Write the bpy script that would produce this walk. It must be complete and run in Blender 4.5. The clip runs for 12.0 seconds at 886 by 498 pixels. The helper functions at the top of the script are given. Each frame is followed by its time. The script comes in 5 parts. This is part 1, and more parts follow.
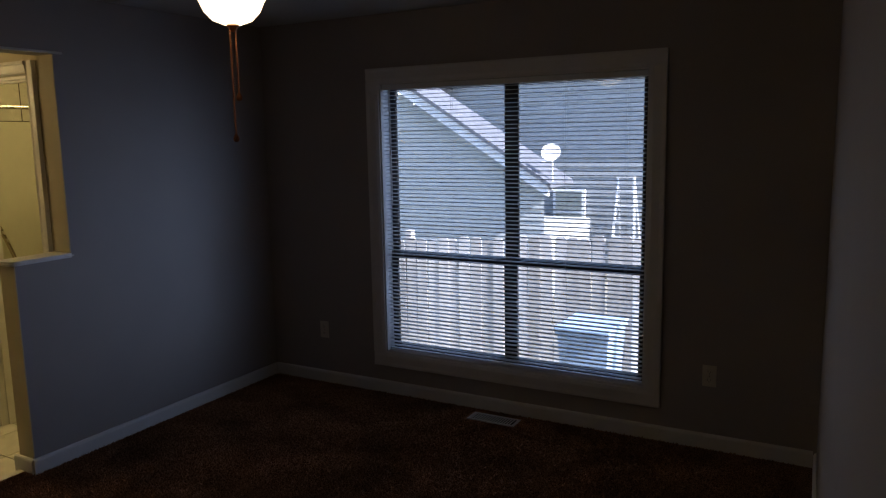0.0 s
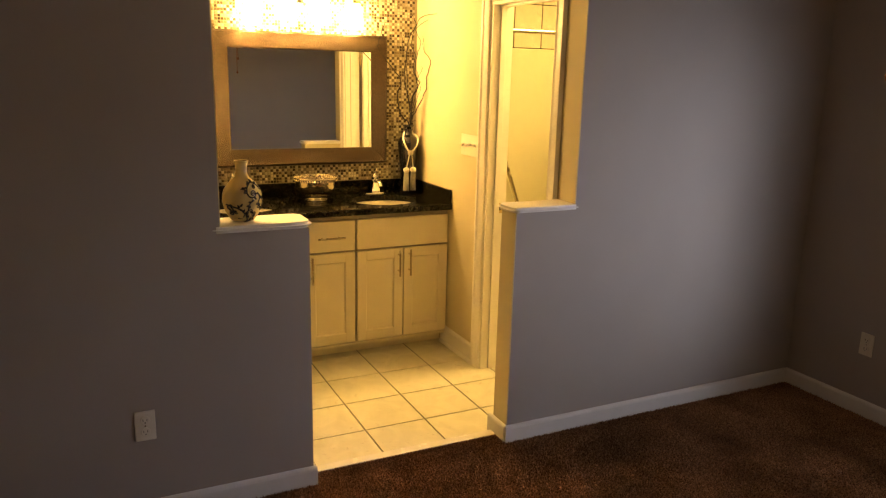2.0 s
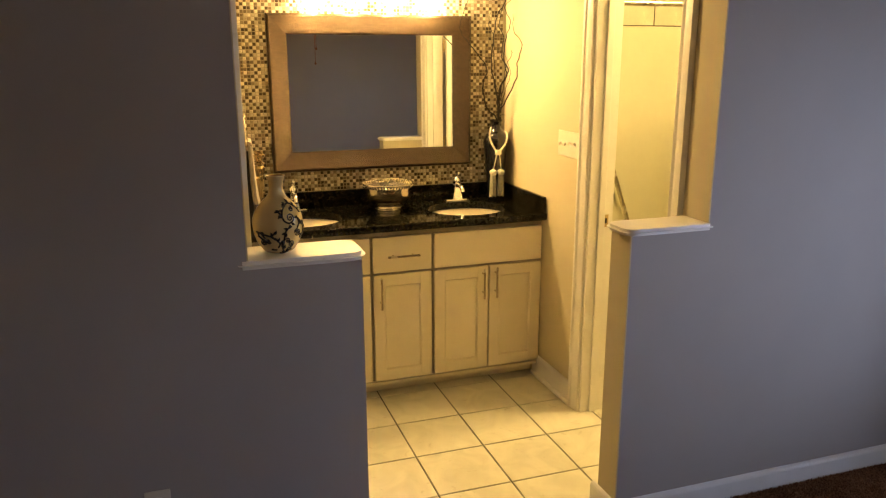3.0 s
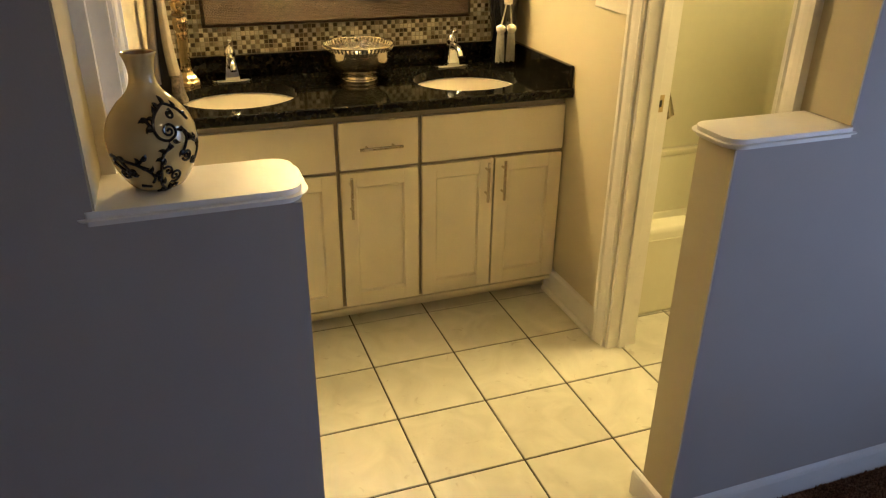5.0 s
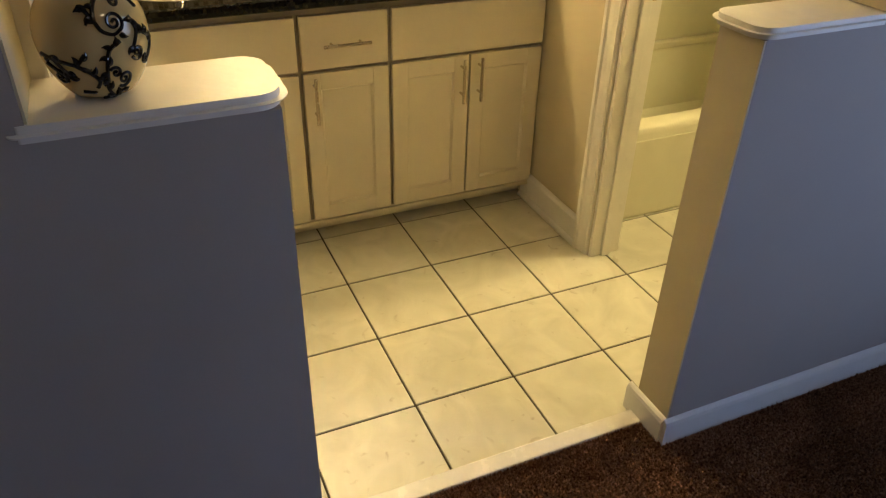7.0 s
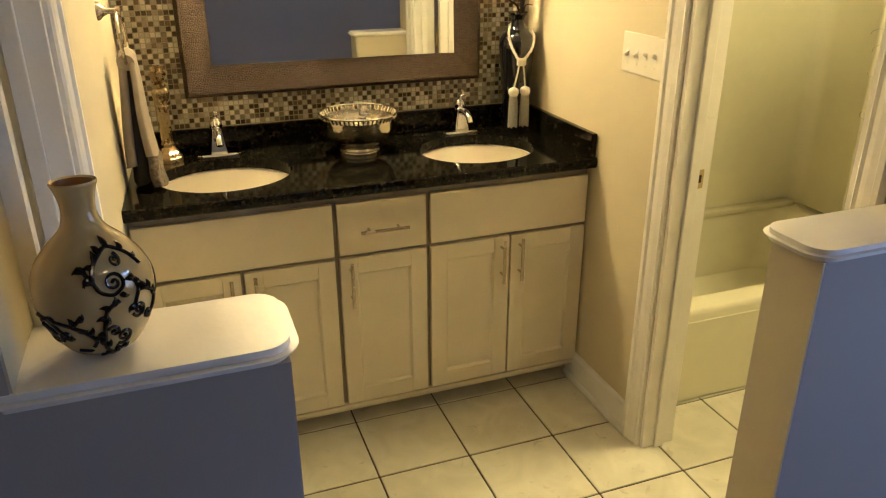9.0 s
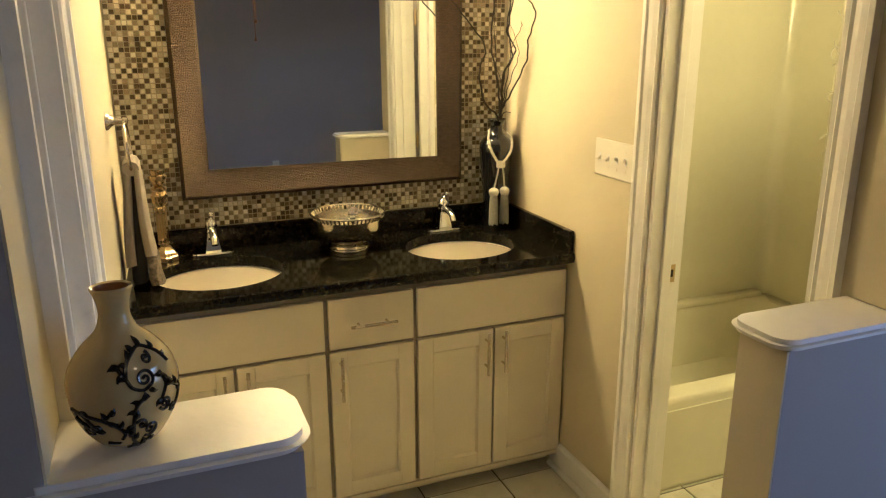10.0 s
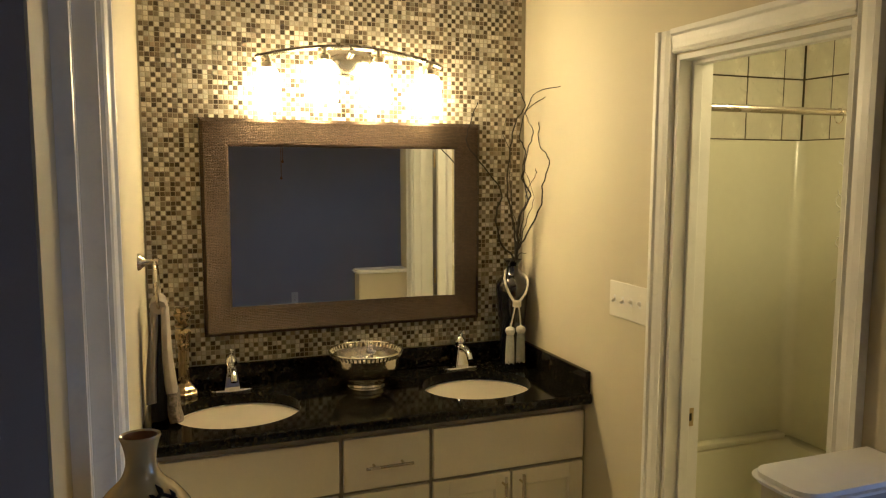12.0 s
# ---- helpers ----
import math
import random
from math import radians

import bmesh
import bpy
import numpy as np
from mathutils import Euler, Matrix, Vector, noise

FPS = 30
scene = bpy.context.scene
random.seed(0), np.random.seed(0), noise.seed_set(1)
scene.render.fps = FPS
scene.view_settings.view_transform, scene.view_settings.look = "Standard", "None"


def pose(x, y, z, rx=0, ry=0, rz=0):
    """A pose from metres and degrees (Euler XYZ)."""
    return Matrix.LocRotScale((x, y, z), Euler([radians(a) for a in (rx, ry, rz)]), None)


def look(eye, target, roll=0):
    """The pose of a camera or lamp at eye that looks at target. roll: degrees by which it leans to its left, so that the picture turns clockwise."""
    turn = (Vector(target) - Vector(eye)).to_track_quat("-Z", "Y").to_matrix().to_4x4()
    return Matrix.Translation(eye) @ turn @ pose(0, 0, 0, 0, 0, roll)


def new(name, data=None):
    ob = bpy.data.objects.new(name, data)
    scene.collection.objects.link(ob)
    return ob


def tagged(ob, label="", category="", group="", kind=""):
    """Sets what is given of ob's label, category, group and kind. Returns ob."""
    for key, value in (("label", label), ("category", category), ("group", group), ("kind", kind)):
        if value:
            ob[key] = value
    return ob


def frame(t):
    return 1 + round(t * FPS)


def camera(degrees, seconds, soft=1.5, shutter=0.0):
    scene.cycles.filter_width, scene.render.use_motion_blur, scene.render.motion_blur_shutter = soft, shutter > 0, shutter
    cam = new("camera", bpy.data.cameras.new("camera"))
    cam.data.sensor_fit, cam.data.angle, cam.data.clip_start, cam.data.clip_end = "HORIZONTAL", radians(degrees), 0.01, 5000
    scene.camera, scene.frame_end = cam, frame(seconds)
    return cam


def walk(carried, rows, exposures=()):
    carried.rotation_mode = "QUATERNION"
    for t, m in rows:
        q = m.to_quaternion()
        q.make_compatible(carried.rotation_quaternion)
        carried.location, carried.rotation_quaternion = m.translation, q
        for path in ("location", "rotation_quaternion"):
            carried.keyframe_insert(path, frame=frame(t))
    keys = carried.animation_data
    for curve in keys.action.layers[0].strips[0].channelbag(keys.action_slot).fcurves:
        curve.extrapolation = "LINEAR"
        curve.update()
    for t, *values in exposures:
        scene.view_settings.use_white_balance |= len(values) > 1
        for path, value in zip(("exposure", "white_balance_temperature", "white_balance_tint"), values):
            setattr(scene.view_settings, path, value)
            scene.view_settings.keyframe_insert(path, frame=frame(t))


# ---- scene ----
cam = camera(61.3, 12.0, soft=1.2)
PATH = [
    (0, (0.664, 1.292, 1.649), (-0.298, 3.02, 1.349), -1.1),
    (0.5, (0.494, 1.324, 1.629), (-0.903, 2.728, 1.348), -1.1),
    (1, (0.386, 1.539, 1.657), (-1.317, 2.524, 1.299), 1.0),
    (1.5, (0.151, 1.679, 1.638), (-1.615, 2.504, 1.193), 0.6),
    (2, (-0.202, 1.743, 1.64), (-1.95, 2.598, 1.179), 1.4),
    (2.5, (-0.502, 1.84, 1.623), (-2.304, 2.589, 1.182), 0.1),
    (3, (-0.812, 2.04, 1.63), (-2.647, 2.663, 1.136), -0.1),
    (3.2, (-0.924, 2.075, 1.605), (-2.735, 2.72, 1.055), 0.3),
    (4.8, (-1.624, 2.279, 1.565), (-3.345, 2.934, 0.784), 1.4),
    (5, (-1.678, 2.313, 1.549), (-3.369, 2.929, 0.676), 0.7),
    (5.5, (-1.759, 2.325, 1.516), (-3.346, 2.99, 0.496), 0.3),
    (6, (-1.787, 2.3, 1.495), (-3.326, 2.985, 0.416), 1.1),
    (6.5, (-1.809, 2.276, 1.495), (-3.342, 2.984, 0.423), 1.5),
    (6.7, (-1.822, 2.276, 1.485), (-3.34, 2.981, 0.39), 1.5),
    (8.3, (-2.071, 2.432, 1.515), (-3.696, 2.997, 0.495), -0.5),
    (8.5, (-2.051, 2.413, 1.54), (-3.712, 3.0, 0.594), -0.3),
    (9, (-2.005, 2.388, 1.583), (-3.733, 3.019, 0.799), -0.2),
    (9.5, (-1.959, 2.351, 1.61), (-3.711, 3.057, 0.951), -0.1),
    (10, (-1.926, 2.322, 1.629), (-3.708, 3.043, 1.075), -0.1),
    (10.5, (-1.916, 2.31, 1.641), (-3.725, 3.032, 1.184), 0.2),
    (11, (-1.907, 2.307, 1.654), (-3.749, 3.014, 1.323), 0.4),
    (11.5, (-1.893, 2.31, 1.667), (-3.75, 3.0, 1.392), 0.9),
    (12, (-1.89, 2.301, 1.672), (-3.748, 3.007, 1.457), 0.2),
]
EXPOSURES = [(0, 1.7, 5700, 18), (0.5, 2.15, 7000, 20), (1.0, 2.95, 9200, 24), (1.5, 3.6, 9600, 25), (2.5, 3.8, 7600, 24), (3.2, 3.8, 6600, 21), (5.0, 3.65, 5700, 17), (6.5, 3.52, 5600, 17), (8.5, 3.45, 5300, 17), (9.0, 3.53, 5250, 17), (9.5, 3.38, 5200, 17), (10.0, 3.45, 5150, 17), (11.0, 3.2, 5000, 18), (11.5, 3.1, 5000, 18), (12.0, 2.65, 5000, 18)]
walk(cam, [(t, look(eye, target, roll)) for t, eye, target, roll in PATH], EXPOSURES)
SKY, SUN, VANITY, FANLIGHT, TUBLIGHT, WINDOW_FILL = 0.15, 4.5, 8.2, 1.0, 13.5, 0.66

# ---- light and exposure ----
world = bpy.data.worlds.new("world")
scene.world = world
world.use_nodes = True
wn = world.node_tree.nodes
sky = wn.new("ShaderNodeTexSky")
sky.sky_type = 'NISHITA'
sky.sun_disc = False
sky.sun_elevation = radians(38)
sky.sun_rotation = radians(98)
world.node_tree.links.new(sky.outputs[0], wn["Background"].inputs[0])
wn["Background"].inputs[1].default_value = SKY

sun = new("sun", bpy.data.lights.new("sun", 'SUN'))
sun.data.energy = SUN
sun.data.angle = radians(0.6)
sun.data.color = (1.0, 0.94, 0.85)
sun.matrix_world = look((12, -1.7, 9.4), (0, 0, 0))


# added lamp standing in for sky light through the window, aimed at the partition
fill_lamp = new("window_fill_lamp", bpy.data.lights.new("window_fill_lamp", 'AREA'))
fill_lamp.data.shape = 'RECTANGLE'
fill_lamp.data.size, fill_lamp.data.size_y = 0.6, 1.4
fill_lamp.data.spread = radians(75)
fill_lamp.data.energy = WINDOW_FILL
fill_lamp.data.color = (0.56, 0.73, 1.0)
fill_lamp.matrix_world = look((-1.15, 5.42, 1.15), (-2.865, 4.3, 1.05))


# ---- materials ----
def node_mat(name):
    m = bpy.data.materials.new(name)
    m.use_nodes = True
    return m, m.node_tree.nodes, m.node_tree.links, m.node_tree.nodes["Principled BSDF"]


def surface(name, color, rough=0.6, metal=0.0, vary=0.12, scale=6.0, grain=120.0, bump=0.15, stain=0.0, coat=0.0, dist=0.002, rand=0.0):
    """A plain surface with variation at two scales, fine relief, and optional stains."""
    m, n, l, b = node_mat(name)
    tc = n.new("ShaderNodeTexCoord")
    big = n.new("ShaderNodeTexNoise")
    big.inputs["Scale"].default_value, big.inputs["Detail"].default_value = scale, 5
    fine = n.new("ShaderNodeTexNoise")
    fine.inputs["Scale"].default_value, fine.inputs["Detail"].default_value = grain, 3
    l.new(tc.outputs["Object"], big.inputs["Vector"])
    l.new(tc.outputs["Object"], fine.inputs["Vector"])
    mixf = n.new("ShaderNodeMath")
    mixf.operation = 'MULTIPLY_ADD'
    mixf.inputs[1].default_value = 0.35
    l.new(fine.outputs[0], mixf.inputs[0])
    l.new(big.outputs[0], mixf.inputs[2])
    ramp = n.new("ShaderNodeValToRGB")
    ramp.color_ramp.elements[0].position, ramp.color_ramp.elements[1].position = 0.4, 0.95
    dark = [c * (1 - vary) for c in color]
    lite = [min(1, c * (1 + vary)) for c in color]
    ramp.color_ramp.elements[0].color = (*dark, 1)
    ramp.color_ramp.elements[1].color = (*lite, 1)
    l.new(mixf.outputs[0], ramp.inputs[0])
    out = ramp.outputs[0]
    if rand:
        info = n.new("ShaderNodeObjectInfo")
        hsv = n.new("ShaderNodeHueSaturation")
        mr = n.new("ShaderNodeMapRange")
        mr.inputs[3].default_value, mr.inputs[4].default_value = 1 - rand, 1 + rand
        l.new(info.outputs["Random"], mr.inputs[0])
        l.new(mr.outputs[0], hsv.inputs["Value"])
        l.new(out, hsv.inputs["Color"])
        out = hsv.outputs[0]
    if stain:
        st = n.new("ShaderNodeTexNoise")
        st.inputs["Scale"].default_value, st.inputs["Detail"].default_value = 14, 8
        st.inputs["Distortion"].default_value = 1.5
        l.new(tc.outputs["Object"], st.inputs["Vector"])
        sr = n.new("ShaderNodeValToRGB")
        sr.color_ramp.elements[0].position, sr.color_ramp.elements[1].position = 0.60, 0.72
        sr.color_ramp.elements[0].color = (0, 0, 0, 1)
        sr.color_ramp.elements[1].color = (stain, stain, stain, 1)
        l.new(st.outputs[0], sr.inputs[0])
        mx = n.new("ShaderNodeMix")
        mx.data_type = 'RGBA'
        l.new(sr.outputs[0], mx.inputs[0])
        l.new(out, mx.inputs[6])
        mx.inputs[7].default_value = (*[c * 0.55 for c in color], 1)
        out = mx.outputs[2]
    l.new(out, b.inputs["Base Color"])
    b.inputs["Roughness"].default_value = rough
    rr = n.new("ShaderNodeMapRange")
    rr.inputs[3].default_value, rr.inputs[4].default_value = max(0.02, rough - 0.08), min(1, rough + 0.08)
    l.new(big.outputs[0], rr.inputs[0])
    l.new(rr.outputs[0], b.inputs["Roughness"])
    b.inputs["Metallic"].default_value = metal
    b.inputs["Coat Weight"].default_value = coat
    if bump:
        bp = n.new("ShaderNodeBump")
        bp.inputs["Strength"].default_value, bp.inputs["Distance"].default_value = bump, dist
        l.new(fine.outputs[0], bp.inputs["Height"])
        l.new(bp.outputs[0], b.inputs["Normal"])
    return m


def carpet_material():
    m, n, l, b = node_mat("brown_carpet")
    tc = n.new("ShaderNodeTexCoord")
    big = n.new("ShaderNodeTexNoise")
    big.inputs["Scale"].default_value, big.inputs["Detail"].default_value = 3.2, 4
    big.inputs["Distortion"].default_value = 0.8
    fine = n.new("ShaderNodeTexNoise")
    fine.inputs["Scale"].default_value, fine.inputs["Detail"].default_value = 150, 4
    l.new(tc.outputs["Object"], big.inputs["Vector"])
    l.new(tc.outputs["Object"], fine.inputs["Vector"])
    ramp = n.new("ShaderNodeValToRGB")
    ramp.color_ramp.elements[0].position, ramp.color_ramp.elements[1].position = 0.36, 0.66
    ramp.color_ramp.elements[0].color = (0.120, 0.058, 0.033, 1)
    ramp.color_ramp.elements[1].color = (0.56, 0.31, 0.175, 1)
    l.new(fine.outputs[0], ramp.inputs[0])
    hsv = n.new("ShaderNodeHueSaturation")
    mr = n.new("ShaderNodeMapRange")
    mr.inputs[1].default_value, mr.inputs[2].default_value = 0.3, 0.7
    mr.inputs[3].default_value, mr.inputs[4].default_value = 0.6, 1.3
    l.new(big.outputs[0], mr.inputs[0])
    l.new(mr.outputs[0], hsv.inputs["Value"])
    l.new(ramp.outputs[0], hsv.inputs["Color"])
    l.new(hsv.outputs[0], b.inputs["Base Color"])
    b.inputs["Roughness"].default_value = 1.0
    b.inputs["Specular IOR Level"].default_value = 0.1
    bp = n.new("ShaderNodeBump")
    bp.inputs["Strength"].default_value, bp.inputs["Distance"].default_value = 0.9, 0.006
    l.new(fine.outputs[0], bp.inputs["Height"])
    l.new(bp.outputs[0], b.inputs["Normal"])
    return m


def tile_material():
    m, n, l, b = node_mat("cream_floor_tile")
    tc = n.new("ShaderNodeTexCoord")
    info = n.new("ShaderNodeObjectInfo")
    add = n.new("ShaderNodeVectorMath")
    add.operation = 'ADD'
    sc = n.new("ShaderNodeMath")
    sc.operation = 'MULTIPLY'
    sc.inputs[1].default_value = 37.0
    l.new(info.outputs["Random"], sc.inputs[0])
    l.new(tc.outputs["Object"], add.inputs[0])
    l.new(sc.outputs[0], add.inputs[1])
    big = n.new("ShaderNodeTexNoise")
    big.inputs["Scale"].default_value, big.inputs["Detail"].default_value, big.inputs["Distortion"].default_value = 7, 6, 1.2
    l.new(add.outputs[0], big.inputs["Vector"])
    ramp = n.new("ShaderNodeValToRGB")
    ramp.color_ramp.elements[0].position, ramp.color_ramp.elements[1].position = 0.3, 0.75
    ramp.color_ramp.elements[0].color = (0.56, 0.535, 0.43, 1)
    ramp.color_ramp.elements[1].color = (0.71, 0.68, 0.56, 1)
    l.new(big.outputs[0], ramp.inputs[0])
    vein = n.new("ShaderNodeTexNoise")
    vein.inputs["Scale"].default_value, vein.inputs["Detail"].default_value, vein.inputs["Distortion"].default_value = 11, 7, 3.0
    l.new(add.outputs[0], vein.inputs["Vector"])
    vr = n.new("ShaderNodeValToRGB")
    vr.color_ramp.elements[0].position = 0.635
    vr.color_ramp.elements[0].color = (0, 0, 0, 1)
    vr.color_ramp.elements[1].position = 0.75
    vr.color_ramp.elements[1].color = (0.55, 0.55, 0.55, 1)
    l.new(vein.outputs[0], vr.inputs[0])
    mx = n.new("ShaderNodeMix")
    mx.data_type = 'RGBA'
    l.new(vr.outputs[0], mx.inputs[0])
    l.new(ramp.outputs[0], mx.inputs[6])
    mx.inputs[7].default_value = (0.36, 0.30, 0.21, 1)
    l.new(mx.outputs[2], b.inputs["Base Color"])
    b.inputs["Roughness"].default_value = 0.32
    bp = n.new("ShaderNodeBump")
    bp.inputs["Strength"].default_value, bp.inputs["Distance"].default_value = 0.12, 0.003
    l.new(big.outputs[0], bp.inputs["Height"])
    l.new(bp.outputs[0], b.inputs["Normal"])
    return m


def granite_material():
    m, n, l, b = node_mat("black_granite")
    tc = n.new("ShaderNodeTexCoord")
    v = n.new("ShaderNodeTexVoronoi")
    v.inputs["Scale"].default_value = 95
    nz = n.new("ShaderNodeTexNoise")
    nz.inputs["Scale"].default_value, nz.inputs["Detail"].default_value = 38, 6
    l.new(tc.outputs["Object"], v.inputs["Vector"])
    l.new(tc.outputs["Object"], nz.inputs["Vector"])
    sep = n.new("ShaderNodeSeparateColor")
    l.new(v.outputs["Color"], sep.inputs[0])
    mul = n.new("ShaderNodeMath")
    mul.operation = 'MULTIPLY'
    l.new(sep.outputs[0], mul.inputs[0])
    l.new(nz.outputs[0], mul.inputs[1])
    ramp = n.new("ShaderNodeValToRGB")
    e = ramp.color_ramp.elements
    e[0].position, e[0].color = 0.18, (0.005, 0.005, 0.004, 1)
    e[1].position, e[1].color = 0.70, (0.050, 0.040, 0.019, 1)
    k = e.new(0.42)
    k.color = (0.009, 0.008, 0.006, 1)
    l.new(mul.outputs[0], ramp.inputs[0])
    l.new(ramp.outputs[0], b.inputs["Base Color"])
    b.inputs["Roughness"].default_value = 0.08
    b.inputs["Specular IOR Level"].default_value = 0.2
    return m


def mosaic_material(name, stops):
    m, n, l, b = node_mat(name)
    geo = n.new("ShaderNodeNewGeometry")
    ramp = n.new("ShaderNodeValToRGB")
    ramp.color_ramp.interpolation = 'CONSTANT'
    e = ramp.color_ramp.elements
    while len(e) < len(stops):
        e.new(0.5)
    for k, (p, c) in enumerate(stops):
        e[k].position, e[k].color = p, (*c, 1)
    l.new(geo.outputs["Random Per Island"], ramp.inputs[0])
    tc = n.new("ShaderNodeTexCoord")
    nz = n.new("ShaderNodeTexNoise")
    nz.inputs["Scale"].default_value, nz.inputs["Detail"].default_value = 160, 4
    l.new(tc.outputs["Object"], nz.inputs["Vector"])
    hsv = n.new("ShaderNodeHueSaturation")
    mr = n.new("ShaderNodeMapRange")
    mr.inputs[3].default_value, mr.inputs[4].default_value = 0.7, 1.3
    l.new(nz.outputs[0], mr.inputs[0])
    l.new(mr.outputs[0], hsv.inputs["Value"])
    l.new(ramp.outputs[0], hsv.inputs["Color"])
    l.new(hsv.outputs[0], b.inputs["Base Color"])
    b.inputs["Roughness"].default_value = 0.25
    return m


def hammered_material():
    """Bronze frame with a woven, hammered relief."""
    m, n, l, b = node_mat("hammered_bronze")
    tc = n.new("ShaderNodeTexCoord")
    sp = n.new("ShaderNodeSeparateXYZ")
    mp = n.new("ShaderNodeCombineXYZ")
    br = n.new("ShaderNodeTexBrick")
    br.inputs["Scale"].default_value = 46
    br.inputs["Mortar Size"].default_value = 0.05
    br.inputs["Mortar Smooth"].default_value = 1.0
    br.inputs["Color1"].default_value = (1, 1, 1, 1)
    br.inputs["Color2"].default_value = (0.6, 0.6, 0.6, 1)
    br.inputs["Mortar"].default_value = (0, 0, 0, 1)
    nz = n.new("ShaderNodeTexNoise")
    nz.inputs["Scale"].default_value, nz.inputs["Detail"].default_value = 90, 3
    l.new(tc.outputs["Object"], nz.inputs["Vector"])
    warp = n.new("ShaderNodeVectorMath")
    warp.operation = 'MULTIPLY_ADD'
    warp.inputs[1].default_value = (0.009, 0.009, 0.009)
    l.new(nz.outputs[1], warp.inputs[0])
    l.new(tc.outputs["Object"], warp.inputs[2])
    l.new(warp.outputs[0], sp.inputs[0])
    l.new(sp.outputs[1], mp.inputs[0])
    l.new(sp.outputs[2], mp.inputs[1])
    l.new(mp.outputs[0], br.inputs["Vector"])
    ramp = n.new("ShaderNodeValToRGB")
    ramp.color_ramp.elements[0].color = (0.012, 0.0070, 0.0036, 1)
    ramp.color_ramp.elements[1].color = (0.088, 0.056, 0.032, 1)
    l.new(br.outputs["Color"], ramp.inputs[0])
    l.new(ramp.outputs[0], b.inputs["Base Color"])
    b.inputs["Metallic"].default_value = 0.7
    b.inputs["Specular IOR Level"].default_value = 0.4
    b.inputs["Roughness"].default_value = 0.28
    bp = n.new("ShaderNodeBump")
    bp.inputs["Strength"].default_value, bp.inputs["Distance"].default_value = 1.0, 0.007
    l.new(br.outputs["Color"], bp.inputs["Height"])
    l.new(bp.outputs[0], b.inputs["Normal"])
    return m


def glass_material(name, color=(1, 1, 1), rough=0.0):
    m, n, l, b = node_mat(name)
    b.inputs["Base Color"].default_value = (*color, 1)
    b.inputs["Transmission Weight"].default_value = 1.0
    b.inputs["Roughness"].default_value = rough
    b.inputs["IOR"].default_value = 1.45
    return m


def pane_material():
    """Thin window glass: clear, with a faint glossy reflection."""
    m, n, l, b = node_mat("window_glass")
    tr = n.new("ShaderNodeBsdfTransparent")
    gl = n.new("ShaderNodeBsdfGlossy")
    gl.inputs["Roughness"].default_value = 0.01
    fr = n.new("ShaderNodeFresnel")
    fr.inputs[0].default_value = 1.45
    mx = n.new("ShaderNodeMixShader")
    l.new(fr.outputs[0], mx.inputs[0])
    l.new(tr.outputs[0], mx.inputs[1])
    l.new(gl.outputs[0], mx.inputs[2])
    l.new(mx.outputs[0], n["Material Output"].inputs[0])
    return m


def glow_material(name, color, strength):
    m, n, l, b = node_mat(name)
    b.inputs["Base Color"].default_value = (0.9, 0.88, 0.82, 1)
    b.inputs["Emission Color"].default_value = (*color, 1)
    b.inputs["Emission Strength"].default_value = strength
    b.inputs["Roughness"].default_value = 0.3
    return m


MIRROR, mn, ml, mb = node_mat("mirror_silver")
mb.inputs["Base Color"].default_value = (0.86, 0.88, 0.88, 1)
mb.inputs["Metallic"].default_value, mb.inputs["Roughness"].default_value = 1.0, 0.01

GREIGE = surface("greige_wall_paint", (0.375, 0.34, 0.315), 0.75, vary=0.05, scale=2.5, grain=260, bump=0.12)
BATHWALL = surface("cream_wall_paint", (0.57, 0.505, 0.345), 0.7, vary=0.05, scale=2.5, grain=260, bump=0.12)
TUBWALL = surface("tub_room_paint", (0.62, 0.58, 0.42), 0.7, vary=0.05, scale=2.5, grain=260, bump=0.1)
CEIL = surface("ceiling_paint", (0.62, 0.61, 0.58), 0.9, vary=0.06, scale=4, grain=90, bump=0.5, dist=0.004)
TRIM = surface("white_trim_paint", (0.74, 0.73, 0.71), 0.35, vary=0.04, scale=9, grain=160, bump=0.05, stain=0.12)
JAMB = surface("white_jamb_paint", (0.80, 0.78, 0.72), 0.4, vary=0.05, scale=8, grain=140, bump=0.06, stain=0.15)
CAPW = surface("white_cap_paint", (0.78, 0.75, 0.71), 0.34, vary=0.05, scale=7, grain=22, bump=0.30, dist=0.004)
CARPET = carpet_material()
TILE = tile_material()
GROUT = surface("brown_grout", (0.055, 0.042, 0.024), 0.9, vary=0.2, scale=20, grain=300, bump=0.3)
MARBLE = surface("marble_threshold", (0.74, 0.71, 0.66), 0.25, vary=0.08, scale=18, grain=60, bump=0.03)
CAB = surface("cream_cabinet_paint", (0.75, 0.68, 0.52), 0.38, vary=0.05, scale=5, grain=130, bump=0.06, stain=0.05)
# carcass and face-frame tone, darker than the fronts it shows between
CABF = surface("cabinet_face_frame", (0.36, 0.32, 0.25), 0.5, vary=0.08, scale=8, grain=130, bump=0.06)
GRANITE = granite_material()
PORCELAIN = surface("white_porcelain", (0.82, 0.78, 0.70), 0.08, vary=0.02, scale=5, grain=30, bump=0.0, coat=0.5)
CHROME = surface("chrome", (0.80, 0.80, 0.80), 0.08, 1.0, vary=0.04, scale=9, grain=40, bump=0.0)
NICKEL = surface("brushed_nickel", (0.56, 0.50, 0.40), 0.26, 1.0, vary=0.08, scale=12, grain=220, bump=0.08)
SILVER = surface("hammered_silver", (0.62, 0.58, 0.50), 0.16, 1.0, vary=0.12, scale=14, grain=55, bump=0.35, dist=0.003)
